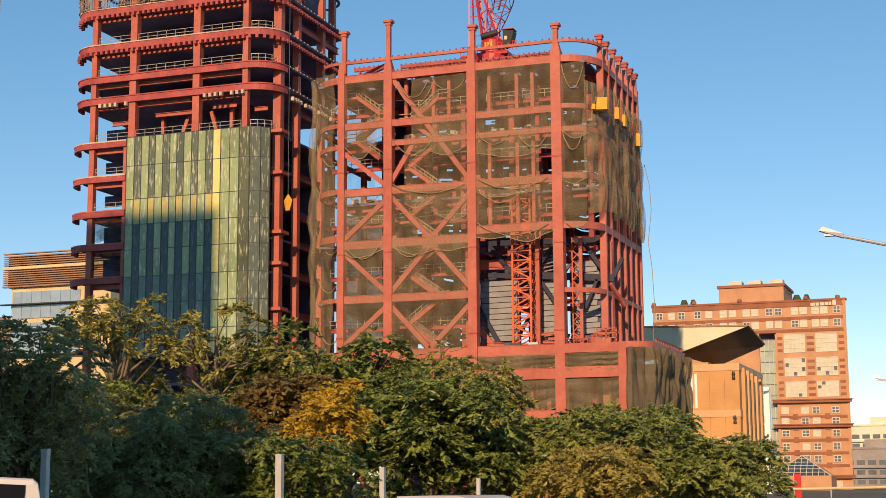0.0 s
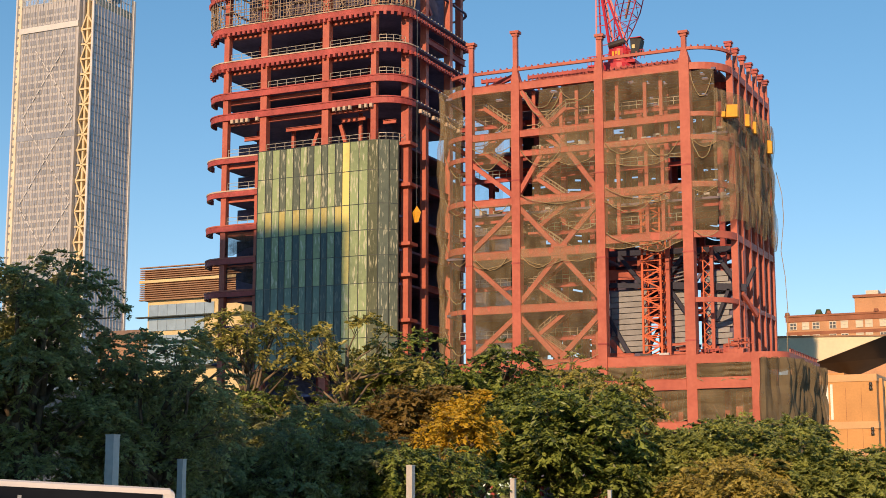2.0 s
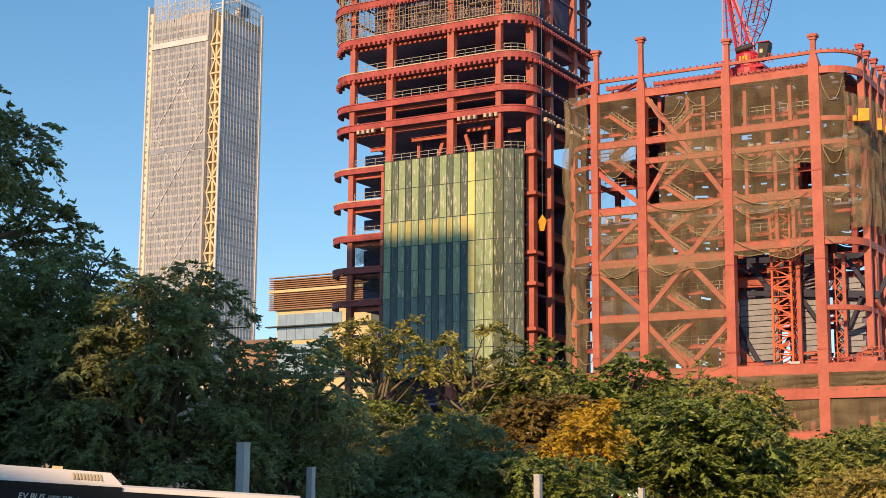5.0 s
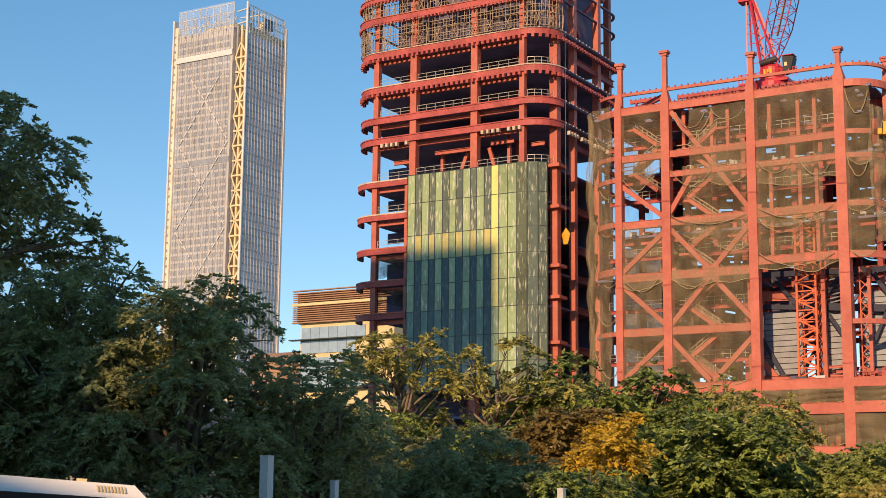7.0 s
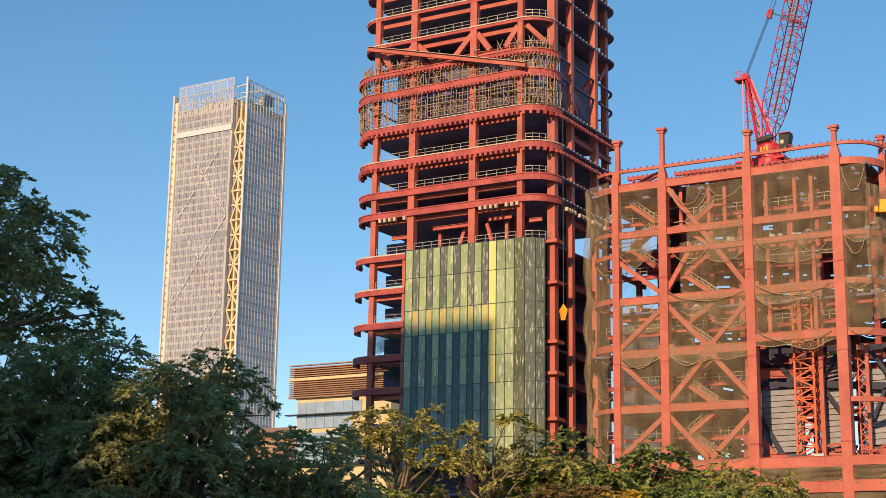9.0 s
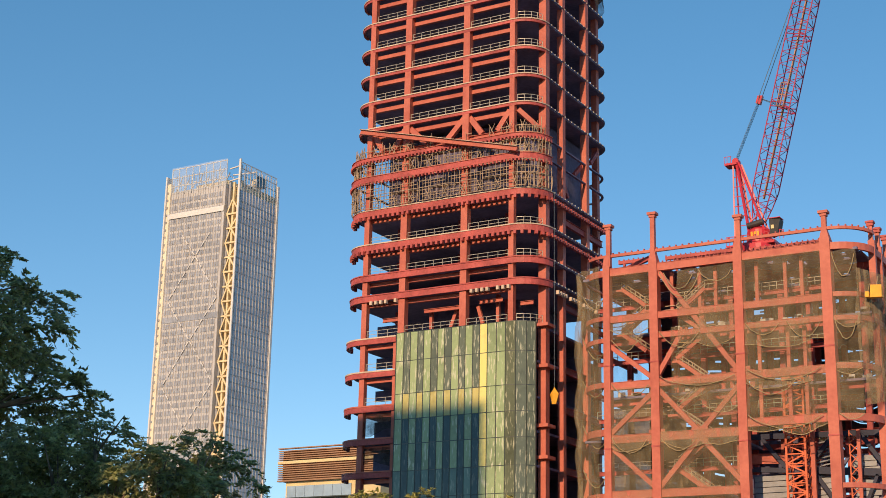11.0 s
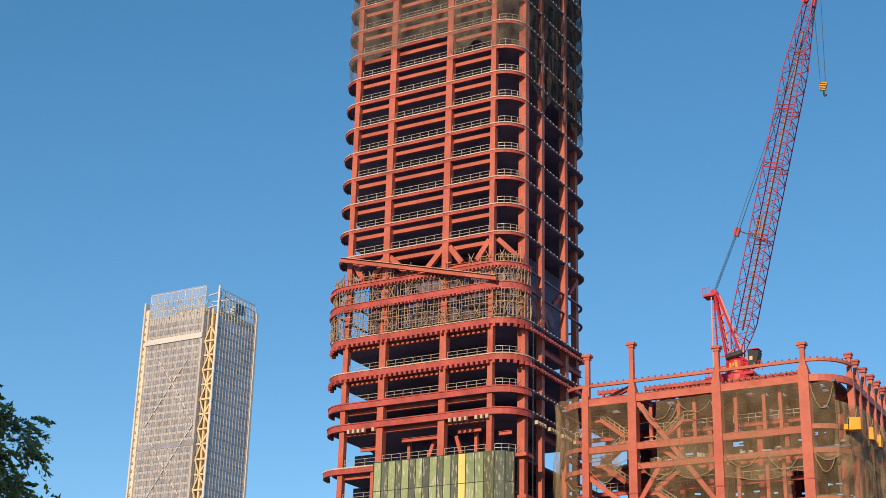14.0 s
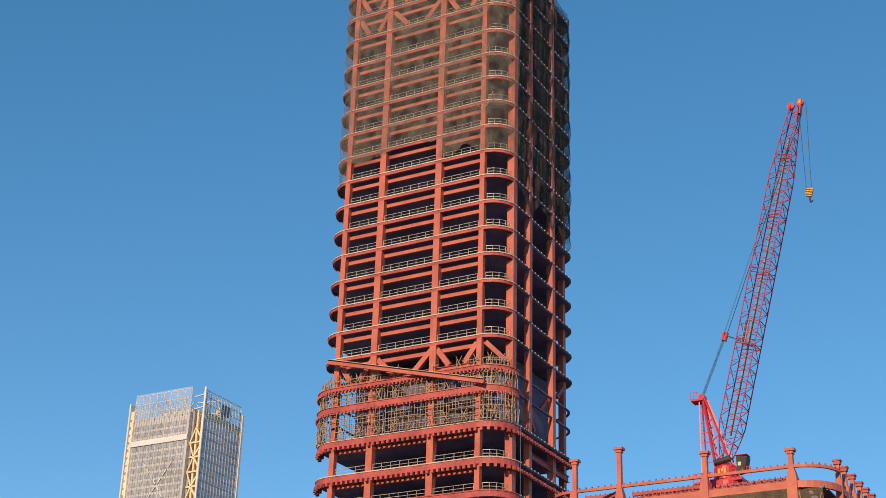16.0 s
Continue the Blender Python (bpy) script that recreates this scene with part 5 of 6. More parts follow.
# open crown screens
PANE = gauze("crown_screen_glass", (0.66, 0.70, 0.74), 0.14, 0.05, 0.06)
part("crown_screen", Geo().box(GX0 + 3, GYF - 0.4, 256, GX1 + 0.3, GYF - 0.2, 271), PANE, sk, "see-through crown screen")
part("crown_screen", Geo().box(GX2 - 0.2, GYF, 252, GX2, GYB, 268), PANE, sk, "see-through crown screen")
g = Geo()
for i in range(9):
    x = GX0 + 3 + i * 4.7
    g.box(x, GYF, 255, x + 0.3, GYF + 0.4, 270.5)
for z in (260, 265, 270):
    g.box(GX0 + 3, GYF, z, GX1, GYF + 0.4, z + 0.35)
for i in range(8):
    y = GYF + i * 4.5
    g.box(GX2 - 0.6, y, 250, GX2 - 0.25, y + 0.3, 267.5)
for z in (256, 260, 264, 267.5):
    g.box(GX2 - 0.6, GYF, z, GX2 - 0.25, GYB, z + 0.35)
for z in (259, 266):
    g.beam((GX1, GYF + 3, z), (GX2 - 0.5, GYF + 1, z), 0.6)
    g.beam((GX1 - 5, GYF + 12, z), (GX2 - 0.5, GYF + 14, z), 0.6)
for i in range(8):
    x = GX0 + 4 + i * 4.7
    g.beam((x, GYF + 3, 257), (x + 3.8, GYF + 3, 266 - 2 * (i % 3)), 0.45)
    g.beam((x, GYF + 6, 264), (x + 4.4, GYF + 6, 262.5 - i % 2), 0.4)
part("crown_frame", g, FIN, sk, "white crown steelwork")
part("plant_box", Geo().box(-479.6, 615.6, 258.4, -477.2, 620.8, 264.0), mat("teal_plant_cladding", (0.07, 0.16, 0.24), 0.5, 0, 0.15, 0.2, 2, 0), sk, "small dark blue plant box in the crown")
part("plant_room", Geo().box(-514, GYF + 8, 256, -492, GYF + 22, 262).box(-484, GYF + 18, 250, -481, GYF + 22, 264), GOLD, sk, "plant room behind the crown")

# ---- low building with brown louvres ----
LOUV = mat("brown_louvre", (0.34, 0.19, 0.11), 0.6, 0, 0.2, 0.3, 2, 0)
CREAM = mat("cream_panel", (0.66, 0.52, 0.28), 0.6, 0, 0.12, 0.2, 2, 0)
BLUEG = mat("pale_blue_glass", (0.30, 0.38, 0.44), 0.12, 0.1, 0.2, 0.1, 0.6, 0, None, 0.9, 0.2)
lb = thing("louvred_building", (-208, 312, 0), "low glazed building with a brown louvred top", "building")
part("body", Geo().box(-219.5, 300.6, 0, -192, 325, 49), CREAM, lb, "cream wall")
part("upper_body", Geo().box(-220.6, 300.5, 49, -192, 325, 56.6), LOUV, lb)
for i in range(14):
    part("louvre", Geo().box(-221.5, 299.7, 49.6 + i * 0.52, -192, 300.5, 49.6 + i * 0.52 + 0.24), LOUV, lb)
for i in range(3):
    part("louvre_cap", Geo().box(-221.6, 299.6, (49.0, 53.3, 57.0)[i], -192, 300.6, (49.35, 54.0, 57.25)[i]), CREAM if i == 1 else LOUV, lb, "louvre rail")
for z in (44.7, 38.7, 32.5):
    part("ledge", Geo().box(-222, 299.0, z, -192, 300.6, z + 0.25), MULL, lb, "dark thin ledge")
for z0, z1, n in ((45.0, 47.9, 7), (41.5, 44.5, 6), (39.0, 40.4, 6), (33, 38.5, 7)):
    for i in range(n):
        x = -219 + i * 2.7
        part("glass_pane", Geo().box(x, 300.35, z0, x + 2.62, 300.55, z1), BLUEG, lb)
an = thing("low_annex", (-226, 312, 0), "low brown flat-roofed annex", "building")
part("body", Geo().box(-236, 303, 0, -219.8, 320, 40.4), LOUV, an)
part("roof_edge", Geo().box(-236.4, 302.6, 40.4, -219.6, 320, 42.4), mat("dull_roof_edge", (0.22, 0.15, 0.12), 0.8, 0, 0.2), an)

# ---- brick office block ----
BRICK = mat("orange_brick", (0.54, 0.285, 0.15), 0.8, 0, 0.16, 0.25, 3, 0.1)
BRICKD = mat("dark_red_brick", (0.31, 0.12, 0.065), 0.8, 0, 0.2, 0.3, 3, 0.1)
WFR = mat("white_window_frame", (0.62, 0.56, 0.45), 0.6, 0, 0.1, 0.5, 4, 0)
WGL = mat("window_glass", (0.12, 0.13, 0.14), 0.08, 0.0, 0.4, 0.1, 0.5, 0, None, 0.9, 0.5)
# blind colour lightened to include the sun reflected in the panes
WBL = mat("blind_and_sun_glare", (0.62, 0.59, 0.45), 0.2, 0, 0.12, 0.3, 2, 0, None, 0.8, 0.15)
KY = 395.0
bk = thing("brick_office_block", (-59, 410, 0), "orange brick office block with white windows", "office building")
for q in ((-84.1, KY, 0, -56.3, KY + 25, 48.2), (-56.3, KY, 40.3, -51.9, KY + 25, 48.2), (-51.9, KY, 0, -34.3, KY + 2, 48.2), (-51.9, KY + 2, 0, -37.2, KY + 25, 48.2)):
    part("wall", Geo().box(*q), BRICK, bk, "orange brick wall")
part("parapet", Geo().box(-84.5, KY - 0.4, 48.2, -33.9, KY + 2, 48.7).box(-84.5, KY + 2, 48.2, -37.0, KY + 25, 48.7).box(-84.3, KY - 0.2, 46.9, -34.1, KY, 48.2), BRICKD, bk, "dark brick parapet")
for x in (-83.8, -73, -61, -44, -36):
    part("finial", Geo().tube((x, KY, 48.7), (x, KY, 49.5), 0.7, 10, 0.5), BRICKD, bk)
part("penthouse", Geo().box(-66.7, KY + 2, 48.7, -49.8, KY + 20, 52.8), BRICK, bk, "brick penthouse")
part("penthouse_cornice", Geo().box(-67.1, KY + 1.6, 52.8, -49.4, KY + 20.4, 53.5), BRICKD, bk)
for x in (-62.5, -57.5, -51.8):
    part("roof_tank", Geo().box(x - 1.6, KY + 4, 53.5, x + 1.6, KY + 8, 54.8), WFR, bk, "pale roof tank")
for x, r_ in ((-76, 1.2), (-73.6, 0.9), (-46.5, 1.3), (-44, 1.0)):
    part("roof_shrub", Geo().tube((x, KY + 2, 48.7), (x, KY + 2, 50.2), r_, 9, r_ * 0.5), mat("roof_shrub_leaf", (0.05, 0.07, 0.03), 0.9, 0, 0.4, 1, 6, 0.4), bk)


def window(x, z, w, h, nx, nz, pale_share):
    if nx == 2:
        pale_share = 1.0 if rnd.random() < pale_share else 0.0
    f = new("window")
    f.parent = bk
    g = Geo()
    for i in range(nx + 1):
        xx = x + w * i / nx
        g.box(xx - 0.09, KY - 0.16, z, xx + 0.09, KY + 0.02, z + h)
    for j in range(nz + 1):
        g.box(x - 0.09, KY - 0.17, z + h * j / nz - 0.09, x + w + 0.09, KY + 0.01, z + h * j / nz + 0.09)
    part("window_frame", g, WFR, f)
    for i in range(nx):
        for j in range(nz):
            part("pane", Geo().box(x + w * i / nx + 0.09, KY - 0.08, z + h * j / nz + 0.09, x + w * (i + 1) / nx - 0.09, KY - 0.02, z + h * (j + 1) / nz - 0.09), WBL if rnd.random() < pale_share else WGL, f)


for zr, bl in ((44.9, 0.75), (41.6, 0.75)):
    for x in (-83.2, -80, -77.3, -73.0, -70.0, -66.2, -63.8, -60.2, -58, -54.3, -52, -47.8, -45.6, -42.6, -40.4, -37.2):
        window(x, zr, 1.7, 1.75, 2, 2, bl if x > -66.5 else 0.1)
part("band", Geo().box(-84.2, KY - 0.12, 43.4, -34.2, KY, 44.3), BRICKD, bk)
part("band", Geo().box(-84.2, KY - 0.12, 40.3, -34.2, KY, 41.1), BRICKD, bk)
for z in (35.1, 29.0, 23.6):
    for x in (-49.9, -41.9):
        window(x, z, 5.2, 4.6 if z > 24 else 3.9, 5, 4, 0.97 if z > 30 else 0.88)
    for x0, x1 in ((-51.9, -50.4), (-44.2, -42.4), (-36.2, -34.3)):
        for q in range(3):
            part("band", Geo().box(x0, KY - 0.1, z + 0.2 + q * 1.6, x1, KY - 0.005, z + 0.9 + q * 1.6), BRICKD, bk)
for z in (22.6, 16.3, 3.4):
    part("cornice", Geo().box(-53.2, KY - 1.1, z - 0.5, -33.6, KY, z + 0.1).box(-53.4, KY - 1.4, z + 0.1, -33.4, KY, z + 0.4), BRICKD, bk, "projecting brick cornice")
for z in (19.4, 16.6, 13.5, 10.2, 7.0, 0.6):
    for x in (-51.2, -46.2, -43.4, -38.6):
        window(x, z, 1.75, 1.6, 2, 2, 0.35)
    part("band", Geo().box(-52, KY - 0.14, z - 1.25, -34.2, KY - 0.004, z - 0.55), BRICKD, bk)
    for x in (-48.4, -40.4):
        part("spandrel_panel", Geo().box(x, KY - 0.2, z - 1.5, x + 1.3, KY - 0.004, z - 0.1), BRICKD, bk)
part("pilaster", Geo().box(-34.8, KY - 0.3, 0, -34.1, KY, 48.2).box(-52.2, KY - 0.3, 0, -51.6, KY, 40), BRICK, bk)
# glazed atrium between the wings
ATR = mat("pale_green_glass", (0.42, 0.50, 0.44), 0.15, 0.1, 0.2, 0.2, 1, 0, None, 0.8, 0.2)
part("atrium_back", Geo().box(-56.3, KY + 1.6, 0, -51.9, KY + 3, 38.6).box(-56.3, KY + 3, 38.6, -51.9, KY + 4, 40.3), DARK, bk)
for j in range(13):
    for i in range(4):
        part("atrium_pane", Geo().box(-56.2 + i * 1.1, KY + 1.3, 1 + j * 2.9, -55.18 + i * 1.1, KY + 1.5, 3.75 + j * 2.9), ATR if (j > 4 or rnd.random() < 0.5) else WGL, bk)
for i in range(5):
    part("atrium_mullion", Geo().box(-56.27 + i * 1.1, KY + 1.0, 0, -56.15 + i * 1.1, KY + 1.55, 38.6), WFR, bk)
# shop sign: bars in place of the lettering
for x, w, h in ((-42.8, 1.1, 0.8), (-41.5, 0.8, 0.8), (-40.4, 1.1, 0.8), (-39.1, 0.8, 0.8), (-38.1, 0.5, 0.9), (-37.3, 0.9, 1.3)):
    part("sign_bar", Geo().box(x, KY - 0.5, 46.9, x + w, KY - 0.2, 46.9 + h), WFR, bk, "white sign bar")
pyr = thing("glass_pyramid", (-45.6, KY - 8, 0), "glazed pyramid skylight beside a brick block", "skylight")
part("plinth", Geo().box(-53.1, KY - 14, 0, -38.1, KY - 1.6, 3.6), BRICK, pyr, "brick plinth")
g = Geo()
ap = (-45.6, KY - 8, 8.6)
cs = [(-53, KY - 14, 3.6), (-38.2, KY - 14, 3.6), (-38.2, KY - 2, 3.6), (-53, KY - 2, 3.6)]
g.v, g.f = [*cs, ap], [(0, 1, 4), (1, 2, 4), (2, 3, 4), (3, 0, 4), (3, 2, 1, 0)]
part("glazing", g, mat("dark_blue_glass", (0.05, 0.09, 0.12), 0.12, 0.1, 0.3, 0.5, 2, 0), pyr, "dark blue glass")
g = Geo()
for i in range(11):
    f = i / 10
    b0 = Vector(cs[0]).lerp(Vector(cs[1]), f)
    hgt = 1 - abs(2 * f - 1)
    g.beam(b0 + Vector((0, -0.1, 0)), b0.lerp(Vector((b0.x, ap[1], ap[2])), hgt) + Vector((0, -0.12, 0.05)), 0.12)
for j in range(1, 6):
    f = j / 6
    g.beam(Vector(cs[0]).lerp(Vector(ap), f) + Vector((0, -0.12, 0)), Vector(cs[1]).lerp(Vector(ap), f) + Vector((0, -0.12, 0)), 0.12)
g.beam(cs[0], ap, 0.2).beam(cs[1], ap, 0.2)
part("glazing_bar", g, WFR, pyr)

# ---- orange stone building with a tilted canopy ----
STONE = mat("orange_stone", (0.60, 0.31, 0.115), 0.6, 0, 0.12, 0.25, 3, 0.05)
STONEP = mat("pale_stone_band", (0.66, 0.40, 0.20), 0.6, 0, 0.1, 0.3, 3, 0.05)
# near-white base colour stands for strong sun reflected in glass and fin
MIRR = mat("sun_reflection_white", (0.92, 0.90, 0.86), 0.3, 0.0, 0.08, 0.5, 3, 0)
st = thing("stone_building", (-47, 275, 0), "orange stone-clad building beneath a tilted canopy", "building")
part("body", Geo().box(-62, 262, 0, -41, 290, 22.3), STONE, st, "orange stone cladding")
for z in (22.0, 14.0, 9.4, 3):
    part("stone_band", Geo().box(-62, 261.88, z - 0.6, -40.9, 290.1, z + 0.6), STONEP, st, "pale stone band")
for x in (-50.2, -49.5, -48.75):
    part("slot_window", Geo().box(x, 261.9, 15.0, x + 0.42, 262.1, 21.0), MIRR, st, "slot window painted white for its sun reflection")
for z in (17.5, 11.5, 6):
    for x in (-46.2, -43.6):
        part("joint", Geo().box(x, 261.985, z - 2.8, x + 0.05, 262, z + 2.8), BRICKD, st)
for i, y in enumerate((264.5, 269, 274, 279, 284)):
    part("pilaster", Geo().box(-41, y, 0, -40.4, y + 1.6, 22 - i * 0.2), STONEP if i % 2 else STONE, st)
    part("side_glass", Geo().box(-41, y + 1.8, 1, -40.8, y + 4.2, 20.5), MIRR if i == 4 else WGL, st)
for z in (21.2, 13.6, 9.2):
    for x, y in ((-41.9, 261.6), (-40.7, 266.5), (-40.7, 271)):
        for q in (0, 0.7):
            part("wall_lamp", Geo().tube((x, y, z - q - 0.5), (x, y, z - q), 0.32, 10, 0.2), BLK, st, "dark wall lamp")
part("end_fin", Geo().box(-40.6, 288, 0, -39.6, 290, 20), MIRR, st, "end fin painted white for sun glare")
can = thing("tilted_canopy", (-47, 268, 22.3), "white-edged tilted roof canopy with a dark underside", "canopy")
A_, B_ = Vector((-58.5, 262, 29.5)), Vector((-39.33, 262, 28.95))
C_, D_ = Vector((-37.67, 270, 26.1)), Vector((-46.34, 272, 22.9))
E_, F_ = Vector((-52.0, 262, 24.5)), Vector((-58.5, 262, 23.2))
g = Geo()
g.v = [tuple(v) for v in (A_, B_, E_, F_)]
g.v += [(v[0], v[1] + 0.3, v[2]) for v in g.v]
g.f = [(0, 3, 2, 1), (4, 5, 6, 7), (0, 1, 5, 4), (1, 2, 6, 5), (2, 3, 7, 6), (3, 0, 4, 7)]
part("fascia", g, mat("cream_fascia", (0.74, 0.66, 0.46), 0.5, 0, 0.08, 0.2, 2, 0), can, "cream fascia")
g = Geo()
dn = Vector((0, 0.32, 0))
P = [E_ + dn, B_ + dn, C_, D_]
g.v = [tuple(v) for v in P] + [(v[0], v[1], v[2] + 0.35) for v in P]
g.f = [(0, 1, 2, 3), (7, 6, 5, 4), (0, 4, 5, 1), (1, 5, 6, 2), (2, 6, 7, 3), (3, 7, 4, 0)]
part("soffit", g, mat("dark_metal_soffit", (0.07, 0.065, 0.07), 0.3, 0.5, 0.2, 0.2, 1, 0), can, "dark metal soffit")
part("edge_trim", Geo().beam(B_ + Vector((0.1, 0.3, 0.2)), C_ + Vector((0.1, 0, 0.3)), 0.3, 0.25).beam(A_ + Vector((0, -0.1, 0.1)), B_ + Vector((0, -0.1, 0.1)), 0.2, 0.25), LOUV, can)
part("prop", Geo().box(-58, 263, 20, -46.5, 285, 23.0), STONE, can)

# ---- pale blocks far off ----
PALE = mat("pale_render", (0.70, 0.66, 0.50), 0.7, 0, 0.1, 0.1, 1, 0)
DULL = mat("dull_concrete", (0.30, 0.27, 0.25), 0.8, 0, 0.2, 0.15, 1, 0.1)
for nm, x0, x1, z1, y0, m, lab in (("pale_apartment_block", -49, -25, 21.5, 560, PALE, "pale yellow concrete apartment block with strip windows"), ("dull_apartment_block", -48, -20, 12.6, 520, DULL, "weathered grey-brown apartment block")):
    b = thing(nm, ((x0 + x1) / 2, y0 + 10, 0), lab, "apartment building")
    part("body", Geo().box(x0, y0, 0, x1, y0 + 20, z1), m, b)
    part("roof_edge", Geo().box(x0 - 0.4, y0 - 0.4, z1, x1, y0 + 20, z1 + 0.6).box(x0 + 7, y0 + 2, z1 + 0.6, x0 + 14, y0 + 9, z1 + 3.2), m, b)
    n = int(z1 / 3.2)
    for j in range(n):
        for i in range(6):
            part("window", Geo().box(x0 + 0.8 + i * 3.6, y0 - 0.12, j * 3.2 + 1.0, x0 + 3.4 + i * 3.6, y0 + 0.02, j * 3.2 + 2.5), WGL, b)
        part("balcony_edge", Geo().box(x0 - 0.2, y0 - 0.9, j * 3.2 - 0.1, x1, y0, j * 3.2 + 0.5), m, b)

# ---- blocks across the street behind the camera, which shade the lower storeys and the near trees ----
for nm, q in (("office_block", (-175, -16, 0, -76.7, -10, 114.3)), ("street_block", (-62, -60, 0, -21.3, -30, 42)), ("narrow_block", (-21.3, -60, 0, -18.7, -30, 28.6)), ("corner_block", (-18.7, -60, 0, -14.6, -30, 35)), ("low_block", (-14.6, -60, 0, -7, -30, 21.8))):
    b = thing(nm, ((q[0] + q[3]) / 2, (q[1] + q[4]) / 2, 0), "plain grey concrete block across the street", "building")
    part("body", Geo().box(*q), DULL, b)
    part("roof_edge", Geo().box(q[0] - 0.3, q[1] - 0.3, q[5], q[3] + 0.3, q[4] + 0.3, q[5] + 0.5), DULL, b)
    for j in range(int(q[5] // 4)):
        part("window_strip", Geo().box(q[0] + 1, q[4], j * 4 + 1.2, q[3] - 1, q[4] + 0.08, j * 4 + 3), WGL, b)

lg_ = thing("low_glass_building", (-98, 98, 0), "low blue-grey glazed building behind the trees", "building")
part("body", Geo().box(-118, 86, 0, -82, 110, 11.0), DULL, lg_)
part("roof_edge", Geo().hexa([(-118.5, 85.5, 11.0), (-81.5, 85.5, 11.0), (-81.5, 110, 11.0), (-118.5, 110, 11.0), (-118.5, 85.5, 14.8), (-81.5, 85.5, 12), (-81.5, 110, 12), (-118.5, 110, 14.8)]), GREYD, lg_, "sloping grey roof edge")

# ---- trees ----
BARK = mat("grey_brown_bark", (0.17, 0.13, 0.09), 0.9, 0, 0.35, 1.5, 9, 0.5)
LEAF = {
    "dark": foliage("dark_green_leaves", (0.19, 0.18, 0.105), (0.47, 0.49, 0.195), 0.5),
    "green": foliage("green_leaves", (0.026, 0.045, 0.014), (0.34, 0.41, 0.085), 0.35, 0.5),
    "olive": foliage("olive_leaves", (0.11, 0.12, 0.03), (0.54, 0.49, 0.13)),
    "yellow": foliage("yellow_leaves", (0.30, 0.20, 0.02), (0.74, 0.50, 0.05)),
    "spring": foliage("sunlit_green_leaves", (0.06, 0.09, 0.02), (0.43, 0.47, 0.12)),
    "amber": foliage("amber_green_leaves", (0.16, 0.13, 0.025), (0.62, 0.51, 0.13)),
    "rust": foliage("rusty_green_leaves", (0.12, 0.085, 0.025), (0.32, 0.22, 0.06)),
}


def crown_mesh(seed, lobes, leaves, size, flat, lift=0.6):
    """Drooping sprays of small folded leaves, set over the upper shells of the lobes."""
    rng = np.random.default_rng(seed)
    lob = np.array(lobes)
    area = (lob[:, 3] * lob[:, 4] + lob[:, 3] * lob[:, 5])
    sprays = max(40, leaves // 105)
    li = rng.choice(len(lob), sprays, p=area / area.sum())
    d = rng.normal(size=(sprays, 3))
    low = (d[:, 2] < 0) & (rng.random(sprays) < lift)
    d[low, 2] *= -1
    d /= np.linalg.norm(d, axis=1)[:, None]
    rad = np.where(rng.random(sprays) < 0.2, rng.uniform(0.2, 0.75, sprays), rng.uniform(0.82, 1.08, sprays))
    base = lob[li, :3] + d * lob[li, 3:] * rad[:, None]
    si = rng.integers(0, sprays, leaves)
    twig = rng.integers(0, 6, leaves)
    td = rng.normal(size=(sprays, 6, 3)) * np.array([0.75, 0.75, 0.4]) + d[:, None, :] * np.array([0.8, 0.8, 0.35])
    td /= np.linalg.norm(td, axis=2)[:, :, None]
    ln = size * 4.2 * rng.uniform(0.55, 1.35, (sprays, 6))
    ax = td[si, twig]
    s_ = np.sqrt(rng.random(leaves)) * ln[si, twig]
    c = base[si] + ax * s_[:, None]
    c[:, 2] -= 0.42 * s_ ** 2 / (size * 4.2) + rng.random(leaves) * size * 0.25
    lat = np.cross(ax, np.array([0.0, 0.0, 1.0]))
    lat /= np.linalg.norm(lat, axis=1)[:, None] + 1e-9
    sgn = np.where(rng.random(leaves) < 0.5, -1.0, 1.0)[:, None]
    c += lat * sgn * size * rng.uniform(0.1, 0.75, leaves)[:, None]
    a = lat * sgn * 0.8 + ax * 0.6 + rng.normal(size=(leaves, 3)) * 0.35
    a[:, 2] -= 0.35
    a /= np.linalg.norm(a, axis=1)[:, None]
    b = np.cross(a, rng.normal(size=(leaves, 3)) * flat + np.array([0, -0.35, 1]))
    b /= np.linalg.norm(b, axis=1)[:, None] + 1e-9
    s = size * rng.uniform(0.6, 1.35, leaves)[:, None]
    nrm = np.cross(a, b) * s * 0.12
    v = np.stack([c - a * s * 0.6, c + b * s * 0.3 + nrm, c + a * s * 0.7, c - b * s * 0.3 + nrm], 1).reshape(-1, 3)
    return v, np.arange(leaves * 4).reshape(-1, 4)


